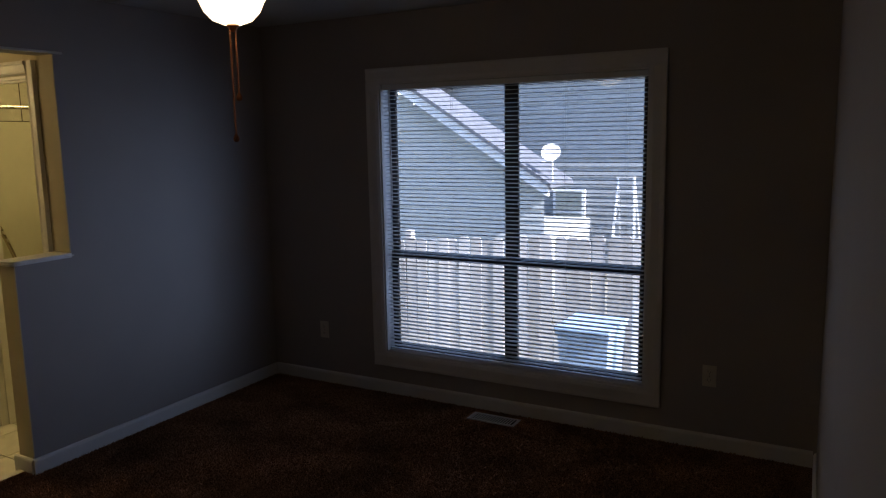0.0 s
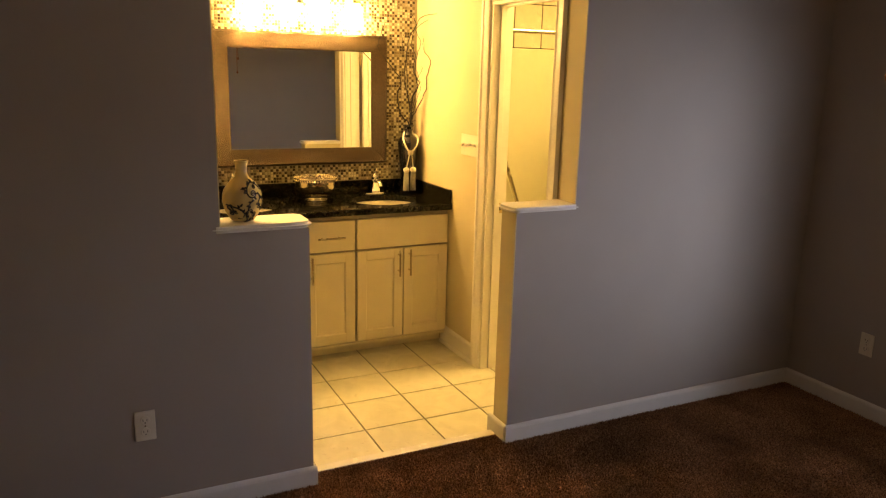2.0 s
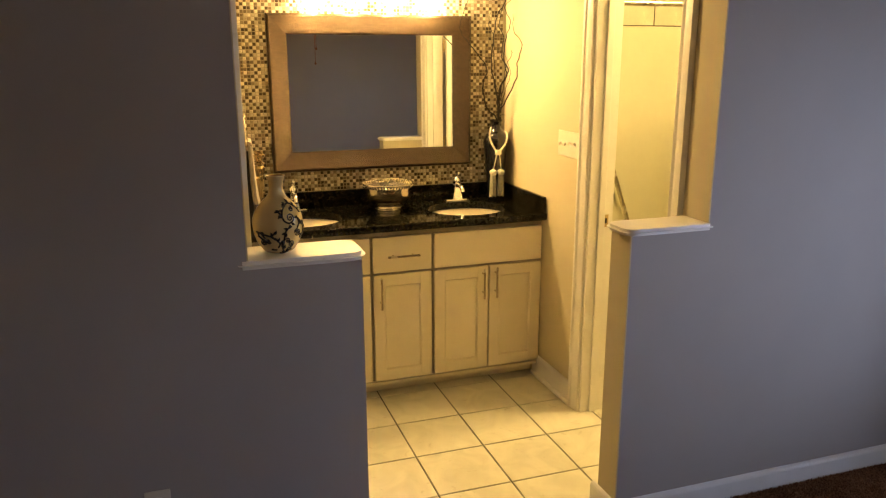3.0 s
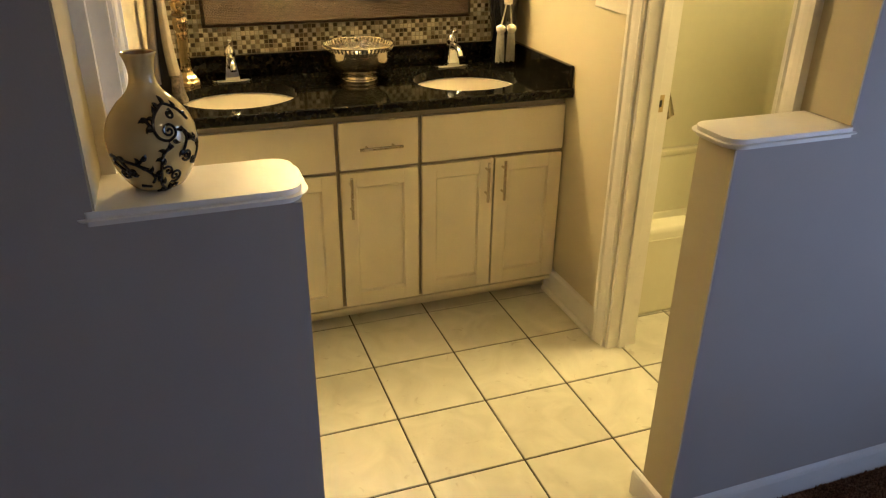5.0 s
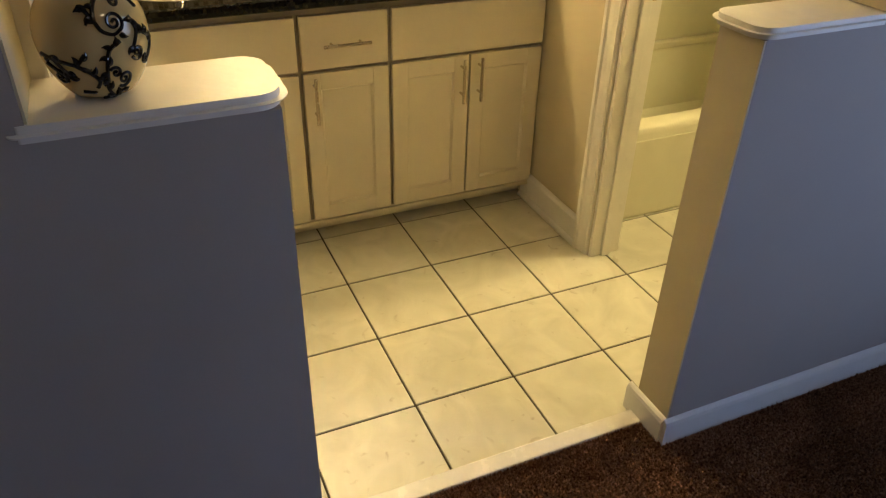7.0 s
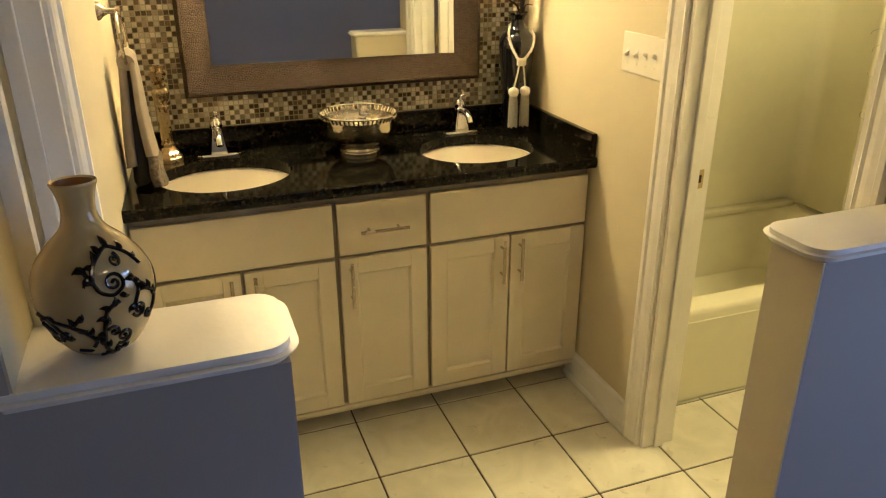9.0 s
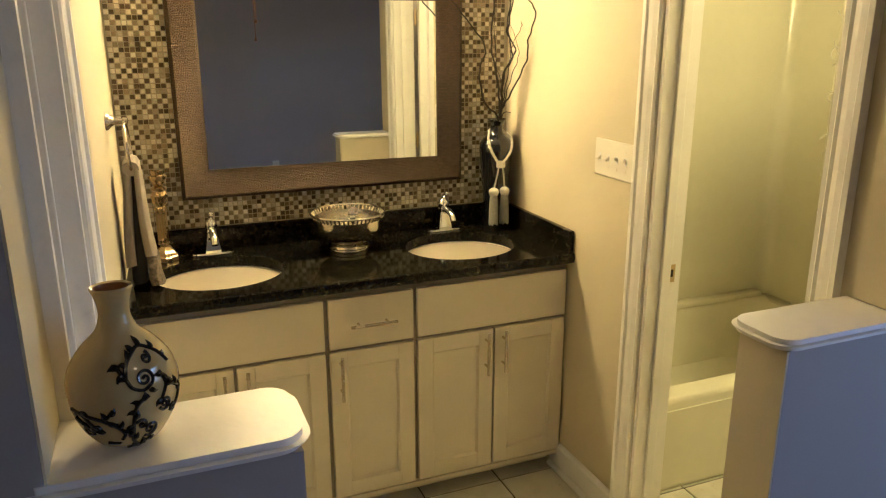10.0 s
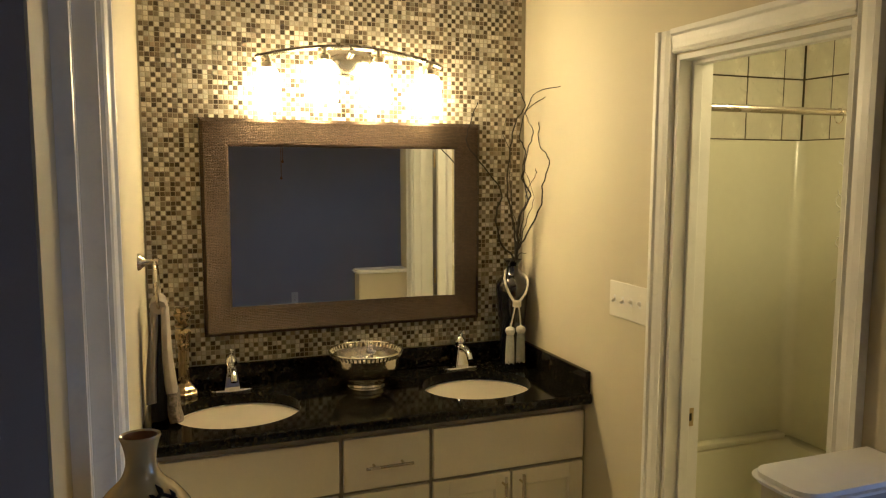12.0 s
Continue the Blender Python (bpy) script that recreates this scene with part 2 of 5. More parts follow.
PEWTER = surface("aged_pewter", (0.44, 0.34, 0.19), 0.28, 1.0, vary=0.22, scale=24, grain=120, bump=0.2)
BRASS = surface("worn_brass", (0.52, 0.40, 0.20), 0.32, 1.0, vary=0.15, scale=20, grain=90, bump=0.1)
BRONZE = surface("dark_bronze", (0.030, 0.026, 0.022), 0.4, 0.3, vary=0.15, scale=8, grain=90, bump=0.05)
HAMMERED = hammered_material()
M_LIGHT = mosaic_material("light_mosaic", [(0.0, (0.62, 0.56, 0.44)), (0.30, (0.44, 0.39, 0.30)), (0.55, (0.52, 0.48, 0.40)), (0.75, (0.34, 0.29, 0.22)), (0.88, (0.70, 0.65, 0.54))])
M_DARK = mosaic_material("dark_mosaic", [(0.0, (0.085, 0.062, 0.036)), (0.35, (0.15, 0.115, 0.072)), (0.60, (0.22, 0.185, 0.125)), (0.80, (0.050, 0.038, 0.024)), (0.92, (0.29, 0.23, 0.15))])
MGROUT = surface("mosaic_grout", (0.34, 0.30, 0.22), 0.9, vary=0.1, scale=20, grain=200, bump=0.2)
VASE = surface("cream_glazed_ceramic", (0.55, 0.41, 0.17), 0.08, vary=0.08, scale=12, grain=30, bump=0.02, coat=0.6)
BLACKGLAZE = surface("black_relief_glaze", (0.010, 0.009, 0.010), 0.15, vary=0.2, scale=12, grain=60, bump=0.03)
RUST = surface("unglazed_clay", (0.26, 0.12, 0.03), 0.3, vary=0.15, scale=20, grain=100, bump=0.1)
NAVYGLASS = surface("dark_navy_glass", (0.006, 0.006, 0.009), 0.05, vary=0.3, scale=9, grain=40, bump=0.0, coat=1.0)
TWIG = surface("black_willow_bark", (0.009, 0.006, 0.004), 0.85, vary=0.3, scale=40, grain=200, bump=0.3)
FRINGE = surface("grey_bullion_fringe", (0.40, 0.39, 0.36), 0.8, vary=0.2, scale=120, grain=500, bump=0.4)
ROPE = surface("ivory_cord", (0.66, 0.62, 0.53), 0.85, vary=0.15, scale=120, grain=500, bump=0.5)
TOWEL = surface("taupe_towel", (0.34, 0.29, 0.23), 1.0, vary=0.15, scale=20, grain=420, bump=0.9, dist=0.003)
TOWELTRIM = surface("patterned_towel_border", (0.15, 0.12, 0.09), 0.9, vary=0.85, scale=85, grain=300, bump=0.6)
# near-black cloth that paints the shaded gap between the towel's folds
TOWELGAP = surface("towel_gap_shade", (0.018, 0.016, 0.015), 1.0, vary=0.3, scale=20, grain=420, bump=0.9, dist=0.003)
PLASTIC = surface("ivory_switch_plastic", (0.72, 0.68, 0.58), 0.3, vary=0.02, scale=9, grain=60, bump=0.02)
DARKSLOT = surface("dark_slot", (0.02, 0.018, 0.015), 0.7, vary=0.1, scale=9, grain=60, bump=0.0)
ACRYLIC = surface("cream_acrylic_surround", (0.70, 0.68, 0.52), 0.18, vary=0.04, scale=3, grain=25, bump=0.04, dist=0.004)
WTILE = surface("cream_wall_tile", (0.66, 0.63, 0.50), 0.25, vary=0.08, scale=9, grain=60, bump=0.05, stain=0.25)
CURTAIN = surface("white_curtain_cloth", (0.66, 0.64, 0.54), 0.9, vary=0.05, scale=12, grain=350, bump=0.3)
SLAT = surface("white_blind_slat", (0.78, 0.79, 0.80), 0.45, vary=0.04, scale=6, grain=60, bump=0.03)
FANBLADE = surface("dark_fan_blade", (0.030, 0.020, 0.014), 0.4, vary=0.25, scale=10, grain=80, bump=0.06)
ANTIQUE = surface("antique_copper", (0.30, 0.12, 0.05), 0.4, 0.8, vary=0.25, scale=20, grain=120, bump=0.15)
PANE = pane_material()
CRYSTAL = glass_material("lilac_crystal", (0.75, 0.72, 0.92))
BULBGLOW = glow_material("lit_vanity_glass", (1.0, 0.71, 0.27), VANITY)
TUBGLOW = glow_material("lit_tub_dome", (1.0, 0.73, 0.25), TUBLIGHT)
FANGLOW = glow_material("lit_fan_glass", (1.0, 0.72, 0.36), FANLIGHT)
SIDING = surface("grey_siding", (0.25, 0.27, 0.28), 0.8, vary=0.08, scale=2, grain=60, bump=0.1)
SIDING2 = surface("pale_siding", (0.38, 0.40, 0.39), 0.8, vary=0.08, scale=2, grain=60, bump=0.1)
FASCIA = surface("white_fascia", (0.72, 0.74, 0.76), 0.5, vary=0.05, scale=3, grain=60, bump=0.05)
SHINGLE = surface("grey_shingle", (0.11, 0.12, 0.14), 0.9, vary=0.3, scale=10, grain=60, bump=0.4)
FENCE = surface("weathered_fence_board", (0.50, 0.48, 0.45), 0.9, vary=0.25, scale=5, grain=50, bump=0.3, rand=0.25)
GROUND = surface("yard_soil_and_grass", (0.22, 0.21, 0.17), 1.0, vary=0.4, scale=1.2, grain=20, bump=0.5, dist=0.02)
BLUEBIN = surface("blue_plastic", (0.30, 0.42, 0.60), 0.45, vary=0.1, scale=6, grain=60, bump=0.05)
ALU = surface("ladder_aluminium", (0.70, 0.71, 0.72), 0.4, 0.5, vary=0.1, scale=6, grain=60, bump=0.05)
WHITEPL = surface("white_plastic", (0.78, 0.78, 0.76), 0.5, vary=0.04, scale=6, grain=60, bump=0.03)
# pale base puts reflected sky into the rear house's panes
SKYTINTGLASS = surface("sky_tinted_house_glass", (0.20, 0.23, 0.22), 0.12, vary=0.2, scale=2, grain=10, bump=0.0)


# ---- mesh helpers ----
def mesh_of(bm, name, mats, smooth=False):
    me = bpy.data.meshes.new(name)
    bmesh.ops.recalc_face_normals(bm, faces=bm.faces)
    bm.to_mesh(me)
    bm.free()
    for m in (mats if isinstance(mats, (list, tuple)) else [mats]):
        me.materials.append(m)
    if smooth:
        for p in me.polygons:
            p.use_smooth = True
        me.set_sharp_from_angle(angle=radians(40))
    return me


def part(name, bm, material, parent=None, label="", smooth=False):
    ob = new(name, mesh_of(bm, name, material, smooth))
    if parent:
        ob.parent = parent
    if label:
        ob["label"] = label
    return ob


def structure(name, bm, material, label="", smooth=False):
    return tagged(part(name, bm, material, None, label, smooth), kind="structure")


def thing(name, label, category, group="", at=(0, 0, 0)):
    e = new(name)
    e.location = at
    return tagged(e, label, category, group)


def B(bm, x0, x1, y0, y1, z0, z1, bevel=0.0, seg=2):
    """A box between limits, with bevelled edges."""
    vs = [bm.verts.new((x, y, z)) for x in (x0, x1) for y in (y0, y1) for z in (z0, z1)]
    fs = [bm.faces.new([vs[i] for i in q]) for q in ((0, 1, 3, 2), (4, 6, 7, 5), (0, 4, 5, 1), (2, 3, 7, 6), (0, 2, 6, 4), (1, 5, 7, 3))]
    if bevel:
        es = {e for f in fs for e in f.edges}
        bmesh.ops.bevel(bm, geom=list(es), offset=bevel, segments=seg, affect='EDGES', profile=0.5)
    return bm


def box(*a, **k):
    return B(bmesh.new(), *a, **k)


def lathe(bm, prof, at=(0, 0, 0), n=32, sx=1.0, sy=1.0, cap=True):
    """Turn a profile of (radius, height) round z at a place."""
    rings = []
    for r, z in prof:
        if r < 1e-5:
            rings.append([bm.verts.new((at[0], at[1], at[2] + z))])
        else:
            rings.append([bm.verts.new((at[0] + sx * r * math.cos(2 * math.pi * k / n), at[1] + sy * r * math.sin(2 * math.pi * k / n), at[2] + z)) for k in range(n)])
    for a, b in zip(rings, rings[1:]):
        if len(a) == len(b) == 1:
            continue
        for k in range(n):
            j = (k + 1) % n
            if len(a) == 1:
                bm.faces.new((a[0], b[j], b[k]))
            elif len(b) == 1:
                bm.faces.new((a[k], a[j], b[0]))
            else:
                bm.faces.new((a[k], a[j], b[j], b[k]))
    if cap:
        for ring in (rings[0], rings[-1]):
            if len(ring) > 2:
                bm.faces.new(ring)
    return bm


def tube(bm, pts, r, n=8, flat=1.0):
    """A tube along points; r is a number or one radius a point."""
    pts = [Vector(p) for p in pts]
    rs = r if isinstance(r, (list, tuple)) else [r] * len(pts)
    rings, up = [], None
    for i, p in enumerate(pts):
        d = (pts[min(i + 1, len(pts) - 1)] - pts[max(i - 1, 0)]).normalized()
        if up is None:
            up = d.orthogonal().normalized()
        up = (up - d * up.dot(d)).normalized()
        side = d.cross(up)
        rings.append([bm.verts.new(p + rs[i] * (math.cos(2 * math.pi * k / n) * up + flat * math.sin(2 * math.pi * k / n) * side)) for k in range(n)])
    for a, b in zip(rings, rings[1:]):
        for k in range(n):
            bm.faces.new((a[k], a[(k + 1) % n], b[(k + 1) % n], b[k]))
    bm.faces.new(rings[0])
    bm.faces.new(rings[-1])
    return bm


def spline(ctrl, steps=8):
    """Points of a smooth curve through the control points."""
    c = [Vector(p) for p in ctrl]
    c = [2 * c[0] - c[1]] + c + [2 * c[-1] - c[-2]]
    out = []
    for i in range(1, len(c) - 2):
        for k in range(steps):
            t = k / steps
            out.append(0.5 * (2 * c[i] + (c[i + 1] - c[i - 1]) * t + (2 * c[i - 1] - 5 * c[i] + 4 * c[i + 1] - c[i + 2]) * t * t + (3 * c[i] - c[i - 1] - 3 * c[i + 1] + c[i + 2]) * t ** 3))
    out.append(c[-2])
    return out


def wall_x(bm, x0, x1, y0, y1, z0, z1, holes=()):
    """A wall between x0 and x1, along y, with rectangular holes (ya, yb, za, zb)."""
    ys = sorted({y0, y1, *[h[0] for h in holes], *[h[1] for h in holes]})
    zs = sorted({z0, z1, *[h[2] for h in holes], *[h[3] for h in holes]})
    for ya, yb in zip(ys, ys[1:]):
        za = None
        for a, b in list(zip(zs, zs[1:])) + [(None, None)]:
            solid = a is not None and not any(h[0] <= ya and yb <= h[1] and h[2] <= a and b <= h[3] for h in holes)
            if solid and za is None:
                za = a
            if not solid and za is not None:
                B(bm, x0, x1, ya, yb, za, last)
                za = None
            last = b
    bmesh.ops.remove_doubles(bm, verts=bm.verts, dist=1e-5)
    seen = {}
    for f in bm.faces:
        c = f.calc_center_median()
        seen.setdefault((round(c.x, 4), round(c.y, 4), round(c.z, 4)), []).append(f)
    bmesh.ops.delete(bm, geom=[f for fs in seen.values() if len(fs) > 1 for f in fs], context='FACES')
    return bm


def wall_y(bm, y0, y1, x0, x1, z0, z1, holes=()):
    wall_x(bm, y0, y1, x0, x1, z0, z1, holes)
    for v in bm.verts:
        v.co = Vector((v.co.y, v.co.x, v.co.z))
    return bm


def moulding(bm, prof, a, b, out, up):
    """Sweep a profile of (out, up) points from a to b."""
    a, b, out, up = Vector(a), Vector(b), Vector(out), Vector(up)
    ra = [bm.verts.new(a + o * out + u * up) for o, u in prof]
    rb = [bm.verts.new(b + o * out + u * up) for o, u in prof]
    for k in range(len(prof)):
        j = (k + 1) % len(prof)
        bm.faces.new((ra[k], ra[j], rb[j], rb[k]))
    bm.faces.new(ra)
    bm.faces.new(rb)
    return bm


# ---- the large structure ----
XP, XB = -2.865, -2.985      # bedroom and bath face of the partition
XV = -4.65                   # mosaic wall
YL, YR = 2.250, 3.700        # bath side walls at the vanity
YV = 2.222                   # the vanity's end at the side wall
YW = 5.19                    # window wall
XR = 0.56                    # bedroom wall opposite the bath
ZC = 2.38


def turned(x, y, degrees):
    return Matrix.Translation((x, y, 0)) @ Matrix.Rotation(radians(degrees), 4, 'Z') @ Matrix.Translation((-x, -y, 0))


SIDE = turned(XV, YL, -2.8)       # the closet-side wall runs slightly off square
EAST = turned(XR, YW - 0.01, 2.6)  # so does the wall opposite the bath


def aside(ob, m):
    ob.matrix_basis = m @ ob.matrix_basis
    return ob


Y0 = 0.2

structure("subfloor", box(-4.80, 1.6, -0.1, 5.33, -0.25, -0.012), GROUT)
structure("floor_carpet", box(-2.935, 1.5, Y0, YW, -0.011, 0.006), CARPET, "dark brown cut-pile carpet")
structure("wall_partition", wall_x(bmesh.new(), XB, XP, Y0, YW, -0.012, ZC, [(2.166, 3.692, 1.064, 2.085), (2.49, 3.392, -0.012, 1.064)]), GREIGE)
structure("wall_window", wall_y(bmesh.new(), YW, YW + 0.14, XB, 1.6, -0.012, ZC, [(-1.935, -0.283, 0.275, 1.975)]), GREIGE)
aside(structure("wall_east", box(XR, XR + 0.12, 1.75, YW - 0.008, -0.012, ZC), GREIGE), EAST)
structure("wall_nook_north", box(XR + 0.29, 1.5, 1.75, 1.87, -0.012, ZC), GREIGE)
structure("wall_nook_east", box(1.5, 1.6, Y0, 1.749, -0.012, ZC), GREIGE)
structure("wall_south", box(-2.984, 1.6, Y0 - 0.12, Y0 - 0.001, -0.012, ZC), GREIGE)
structure("ceiling_bedroom", box(-2.925, 1.6, Y0 - 0.12, YW + 0.14, ZC + 0.001, ZC + 0.12), CEIL)
structure("ceiling_bath", box(-4.80, -2.926, 1.0, 5.33, ZC + 0.001, ZC + 0.12), CEIL)
# bath shell
structure("wall_vanity", box(XV - 0.12, XV, 1.0, YR + 0.06, -0.012, ZC), BATHWALL)
structure("wall_tub_back", box(XV - 0.12, XV, YR + 0.061, 5.33, -0.012, ZC), TUBWALL)
structure("wall_bath_right", wall_y(bmesh.new(), YR, YR + 0.115, XV + 0.001, XB - 0.001, -0.012, ZC, [(-3.694, -3.098, -0.012, 1.995)]), BATHWALL)
aside(structure("wall_bath_left", wall_y(bmesh.new(), YL - 0.115, YL, XV + 0.001, XB - 0.001, -0.012, ZC, [(-3.55, -3.11, -0.012, 2.02)]), BATHWALL), SIDE)
structure("wall_tub_end", box(XV + 0.001, XB - 0.001, 5.19, 5.33, -0.012, ZC), TUBWALL)
structure("wall_closet", box(XV + 0.001, XB - 0.001, 1.0, 1.12, -0.012, ZC), GREIGE)
structure("partition_bath_face", wall_x(bmesh.new(), XB - 0.004, XB - 0.0005, 2.170, YR - 0.001, 0.0, ZC, [(2.166, 3.692, 1.064, 2.085), (2.49, 3.392, 0.0, 1.064)]), BATHWALL)
structure("partition_end_paint", box(XB + 0.0005, XP - 0.0005, 3.387, 3.3915, 0.0, 1.063), BATHWALL)
structure("partition_reveal_paint", box(XB + 0.0005, XP - 0.0005, 3.687, 3.6915, 1.09, 2.084), BATHWALL)
structure("partition_left_reveal_paint", box(XB + 0.0005, XP - 0.0005, 2.1665, 2.170, 1.09, 2.084), BATHWALL)
structure("threshold", box(-2.985, -2.936, 2.492, 3.390, -0.011, 0.016, bevel=0.004), MARBLE, "white marble threshold strip")
structure("opening_head_trim", box(XB - 0.012, XP + 0.014, 2.16, 3.735, 2.0855, 2.098, bevel=0.003), TRIM)

BASE = [(0, 0), (0.014, 0), (0.014, 0.070), (0.011, 0.079), (0.005, 0.084), (0, 0.086)]


BATHBASE = [(0, 0), (0.025, 0), (0.025, 0.008), (0.020, 0.016), (0.014, 0.020), (0.014, 0.096), (0.010, 0.106), (0.004, 0.111), (0, 0.112)]


def baseboard(a, b, out, profile=BASE):
    return structure("baseboard", moulding(bmesh.new(), profile, a, b, out, (0, 0, 1)), TRIM)


baseboard((XP, 3.378, 0.002), (XP, YW - 0.015, 0.002), (1, 0, 0))
baseboard((XP, Y0, 0.002), (XP, 2.504, 0.002), (1, 0, 0))
baseboard((XB - 0.03, 3.387, 0.002), (XP - 0.001, 3.387, 0.002), (0, -1, 0))
baseboard((XB - 0.03, 2.49, 0.002), (XP - 0.001, 2.49, 0.002), (0, 1, 0))
baseboard((XP, YW, 0.002), (XR - 0.015, YW, 0.002), (0, -1, 0))
aside(baseboard((XR, 1.75, 0.002), (XR, YW - 0.02, 0.002), (-1, 0, 0)), EAST)
baseboard((-4.184, YR, 0.0), (-3.766, YR, 0.0), (0, -1, 0), BATHBASE)
aside(baseboard((-4.12, YL, 0.0), (-3.63, YL, 0.0), (0, 1, 0), BATHBASE), SIDE)


# ---- half-wall caps ----
def rounded_slab(x0, x1, y0, y1, z0, z1, radii, bevel):
    """A slab with each corner rounded; radii for (x0,y0), (x1,y0), (x1,y1), (x0,y1)."""
    bm = bmesh.new()
    pts = []
    for (cx, cy, a0), r in zip(((x0, y0, 180), (x1, y0, 270), (x1, y1, 0), (x0, y1, 90)), radii):
        ox, oy = cx + (r if cx == x0 else -r), cy + (r if cy == y0 else -r)
        for k in range(7):
            a = radians(a0 + 15 * k)
            pts.append((ox + r * math.cos(a), oy + r * math.sin(a)))
    f = bm.faces.new([bm.verts.new((x, y, z0)) for x, y in pts])
    g = bmesh.ops.extrude_face_region(bm, geom=[f])
    bmesh.ops.translate(bm, verts=[v for v in g["geom"] if isinstance(v, bmesh.types.BMVert)], vec=(0, 0, z1 - z0))
    bmesh.ops.bevel(bm, geom=[e for e in bm.edges if abs(e.verts[0].co.z - e.verts[1].co.z) < 1e-6], offset=bevel, segments=4, affect='EDGES')
    return bm


structure("cap_left", rounded_slab(-3.045, -2.852, 2.142, 2.507, 1.065, 1.089, (0.014, 0.016, 0.05, 0.05), 0.011), CAPW, "glossy white painted half-wall cap", True)
structure("cap_right", rounded_slab(-3.015, -2.850, 3.362, 3.702, 1.065, 1.087, (0.05, 0.05, 0.014, 0.014), 0.010), CAPW, "glossy white painted half-wall cap", True)

for ob in [o for o in scene.objects if o.name.startswith("cap_")]:
    wmod = ob.modifiers.new("even_shading", 'WEIGHTED_NORMAL')
    wmod.keep_sharp = True

# ---- bedroom window ----
WX0, WX1, WZ0, WZ1 = -1.935, -0.283, 0.275, 1.975
win = tagged(new("window_1"), "wide twin window with dark frames and white casing", "window", kind="structure")
CAS = [(0, 0), (0.012, 0), (0.018, 0.02), (0.016, 0.06), (0.020, 0.075), (0.020, 0.085), (0, 0.085)]
part("casing", moulding(bmesh.new(), CAS, (WX0 - 0.085, YW, WZ1), (WX1 + 0.085, YW, WZ1), (0, -1, 0), (0, 0, 1)), TRIM, win)
part("casing", moulding(bmesh.new(), CAS, (WX0 - 0.085, YW, WZ0), (WX1 + 0.085, YW, WZ0), (0, -1, 0), (0, 0, -1)), TRIM, win)
part("casing", moulding(bmesh.new(), CAS, (WX0, YW, WZ0), (WX0, YW, WZ1), (0, -1, 0), (-1, 0, 0)), TRIM, win)
part("casing", moulding(bmesh.new(), CAS, (WX1, YW, WZ0), (WX1, YW, WZ1), (0, -1, 0), (1, 0, 0)), TRIM, win)
for nm, lim in (("jamb_liner", (WX0, WX0 + 0.012, YW - 0.002, YW + 0.14, WZ0, WZ1)), ("jamb_liner", (WX1 - 0.012, WX1, YW - 0.002, YW + 0.14, WZ0, WZ1)),
                ("head_liner", (WX0 + 0.012, WX1 - 0.012, YW - 0.002, YW + 0.14, WZ1 - 0.012, WZ1)), ("sill", (WX0 + 0.012, WX1 - 0.012, YW - 0.002, YW + 0.14, WZ0, WZ0 + 0.014))):
    part(nm, box(*lim), TRIM, win)
FY0, FY1 = YW + 0.075, YW + 0.115
XM = -1.095
for xa, xb in ((WX0 + 0.013, XM), (XM, WX1 - 0.013)):
    for za, zb, off in ((WZ0 + 0.015, 0.922, 0.0), (0.892, WZ1 - 0.013, 0.02)):
        bm = bmesh.new()
        y0, y1 = FY0 + off, FY0 + off + 0.019
        s = 0.042
        B(bm, xa, xa + s, y0, y1, za, zb)
        B(bm, xb - s, xb, y0, y1, za, zb)
        B(bm, xa + s, xb - s, y0, y1, za, za + 0.032)
        B(bm, xa + s, xb - s, y0, y1, zb - 0.032, zb)
        fr = part("sash", bm, BRONZE, win, "dark bronze sash frame")
        p = part("pane", box(xa + s, xb - s, y0 + 0.008, y0 + 0.011, za + 0.032, zb - 0.032), PANE, fr)
        p.visible_shadow = False

# mini blind, lowered
blind = thing("window_blind", "lowered white mini blind with open slats in the window", "window blind")
part("headrail", box(WX0 + 0.016, WX1 - 0.016, YW + 0.012, YW + 0.042, WZ1 - 0.045, WZ1 - 0.014, bevel=0.003), SLAT, blind)
part("bottom_rail", box(WX0 + 0.018, WX1 - 0.018, YW + 0.016, YW + 0.040, WZ0 + 0.022, WZ0 + 0.034, bevel=0.003), SLAT, blind)
sb = bmesh.new()
prof = [(-0.0125, -0.0006), (-0.006, 0.0012), (0, 0.0020), (0.006, 0.0012), (0.0125, -0.0006)]
lo = [[sb.verts.new((x, u, w + dz)) for u, w in prof] for x in (WX0 + 0.02, WX1 - 0.02) for dz in (0, 0.0007)]
for k in range(4):
    sb.faces.new((lo[1][k], lo[3][k], lo[3][k + 1], lo[1][k + 1]))
    sb.faces.new((lo[0][k], lo[0][k + 1], lo[2][k + 1], lo[2][k]))
for k in (0, 4):
    sb.faces.new((lo[0][k], lo[1][k], lo[3][k], lo[2][k]))
slat_mesh = mesh_of(sb, "slat", SLAT, True)
z = WZ0 + 0.05
while z < WZ1 - 0.05:
    s = new("slat", slat_mesh)
    s.parent = blind
    s.matrix_local = pose(0, YW + 0.028, z, 8 + random.uniform(-1.5, 1.5), random.uniform(-0.05, 0.05), 0)
    z += 0.0238
for x in (WX0 + 0.12, XM - 0.35, XM + 0.35, WX1 - 0.12):
    for y in (YW + 0.0145, YW + 0.0415):
        part("ladder_cord", tube(bmesh.new(), [(x, y, WZ0 + 0.03), (x, y, WZ1 - 0.04)], 0.0008, 5), SLAT, blind)
part("tilt_wand", tube(bmesh.new(), [(WX0 + 0.07, YW + 0.008, WZ1 - 0.04), (WX0 + 0.072, YW + 0.006, WZ1 - 0.75)], 0.004, 6), WHITEPL, blind)

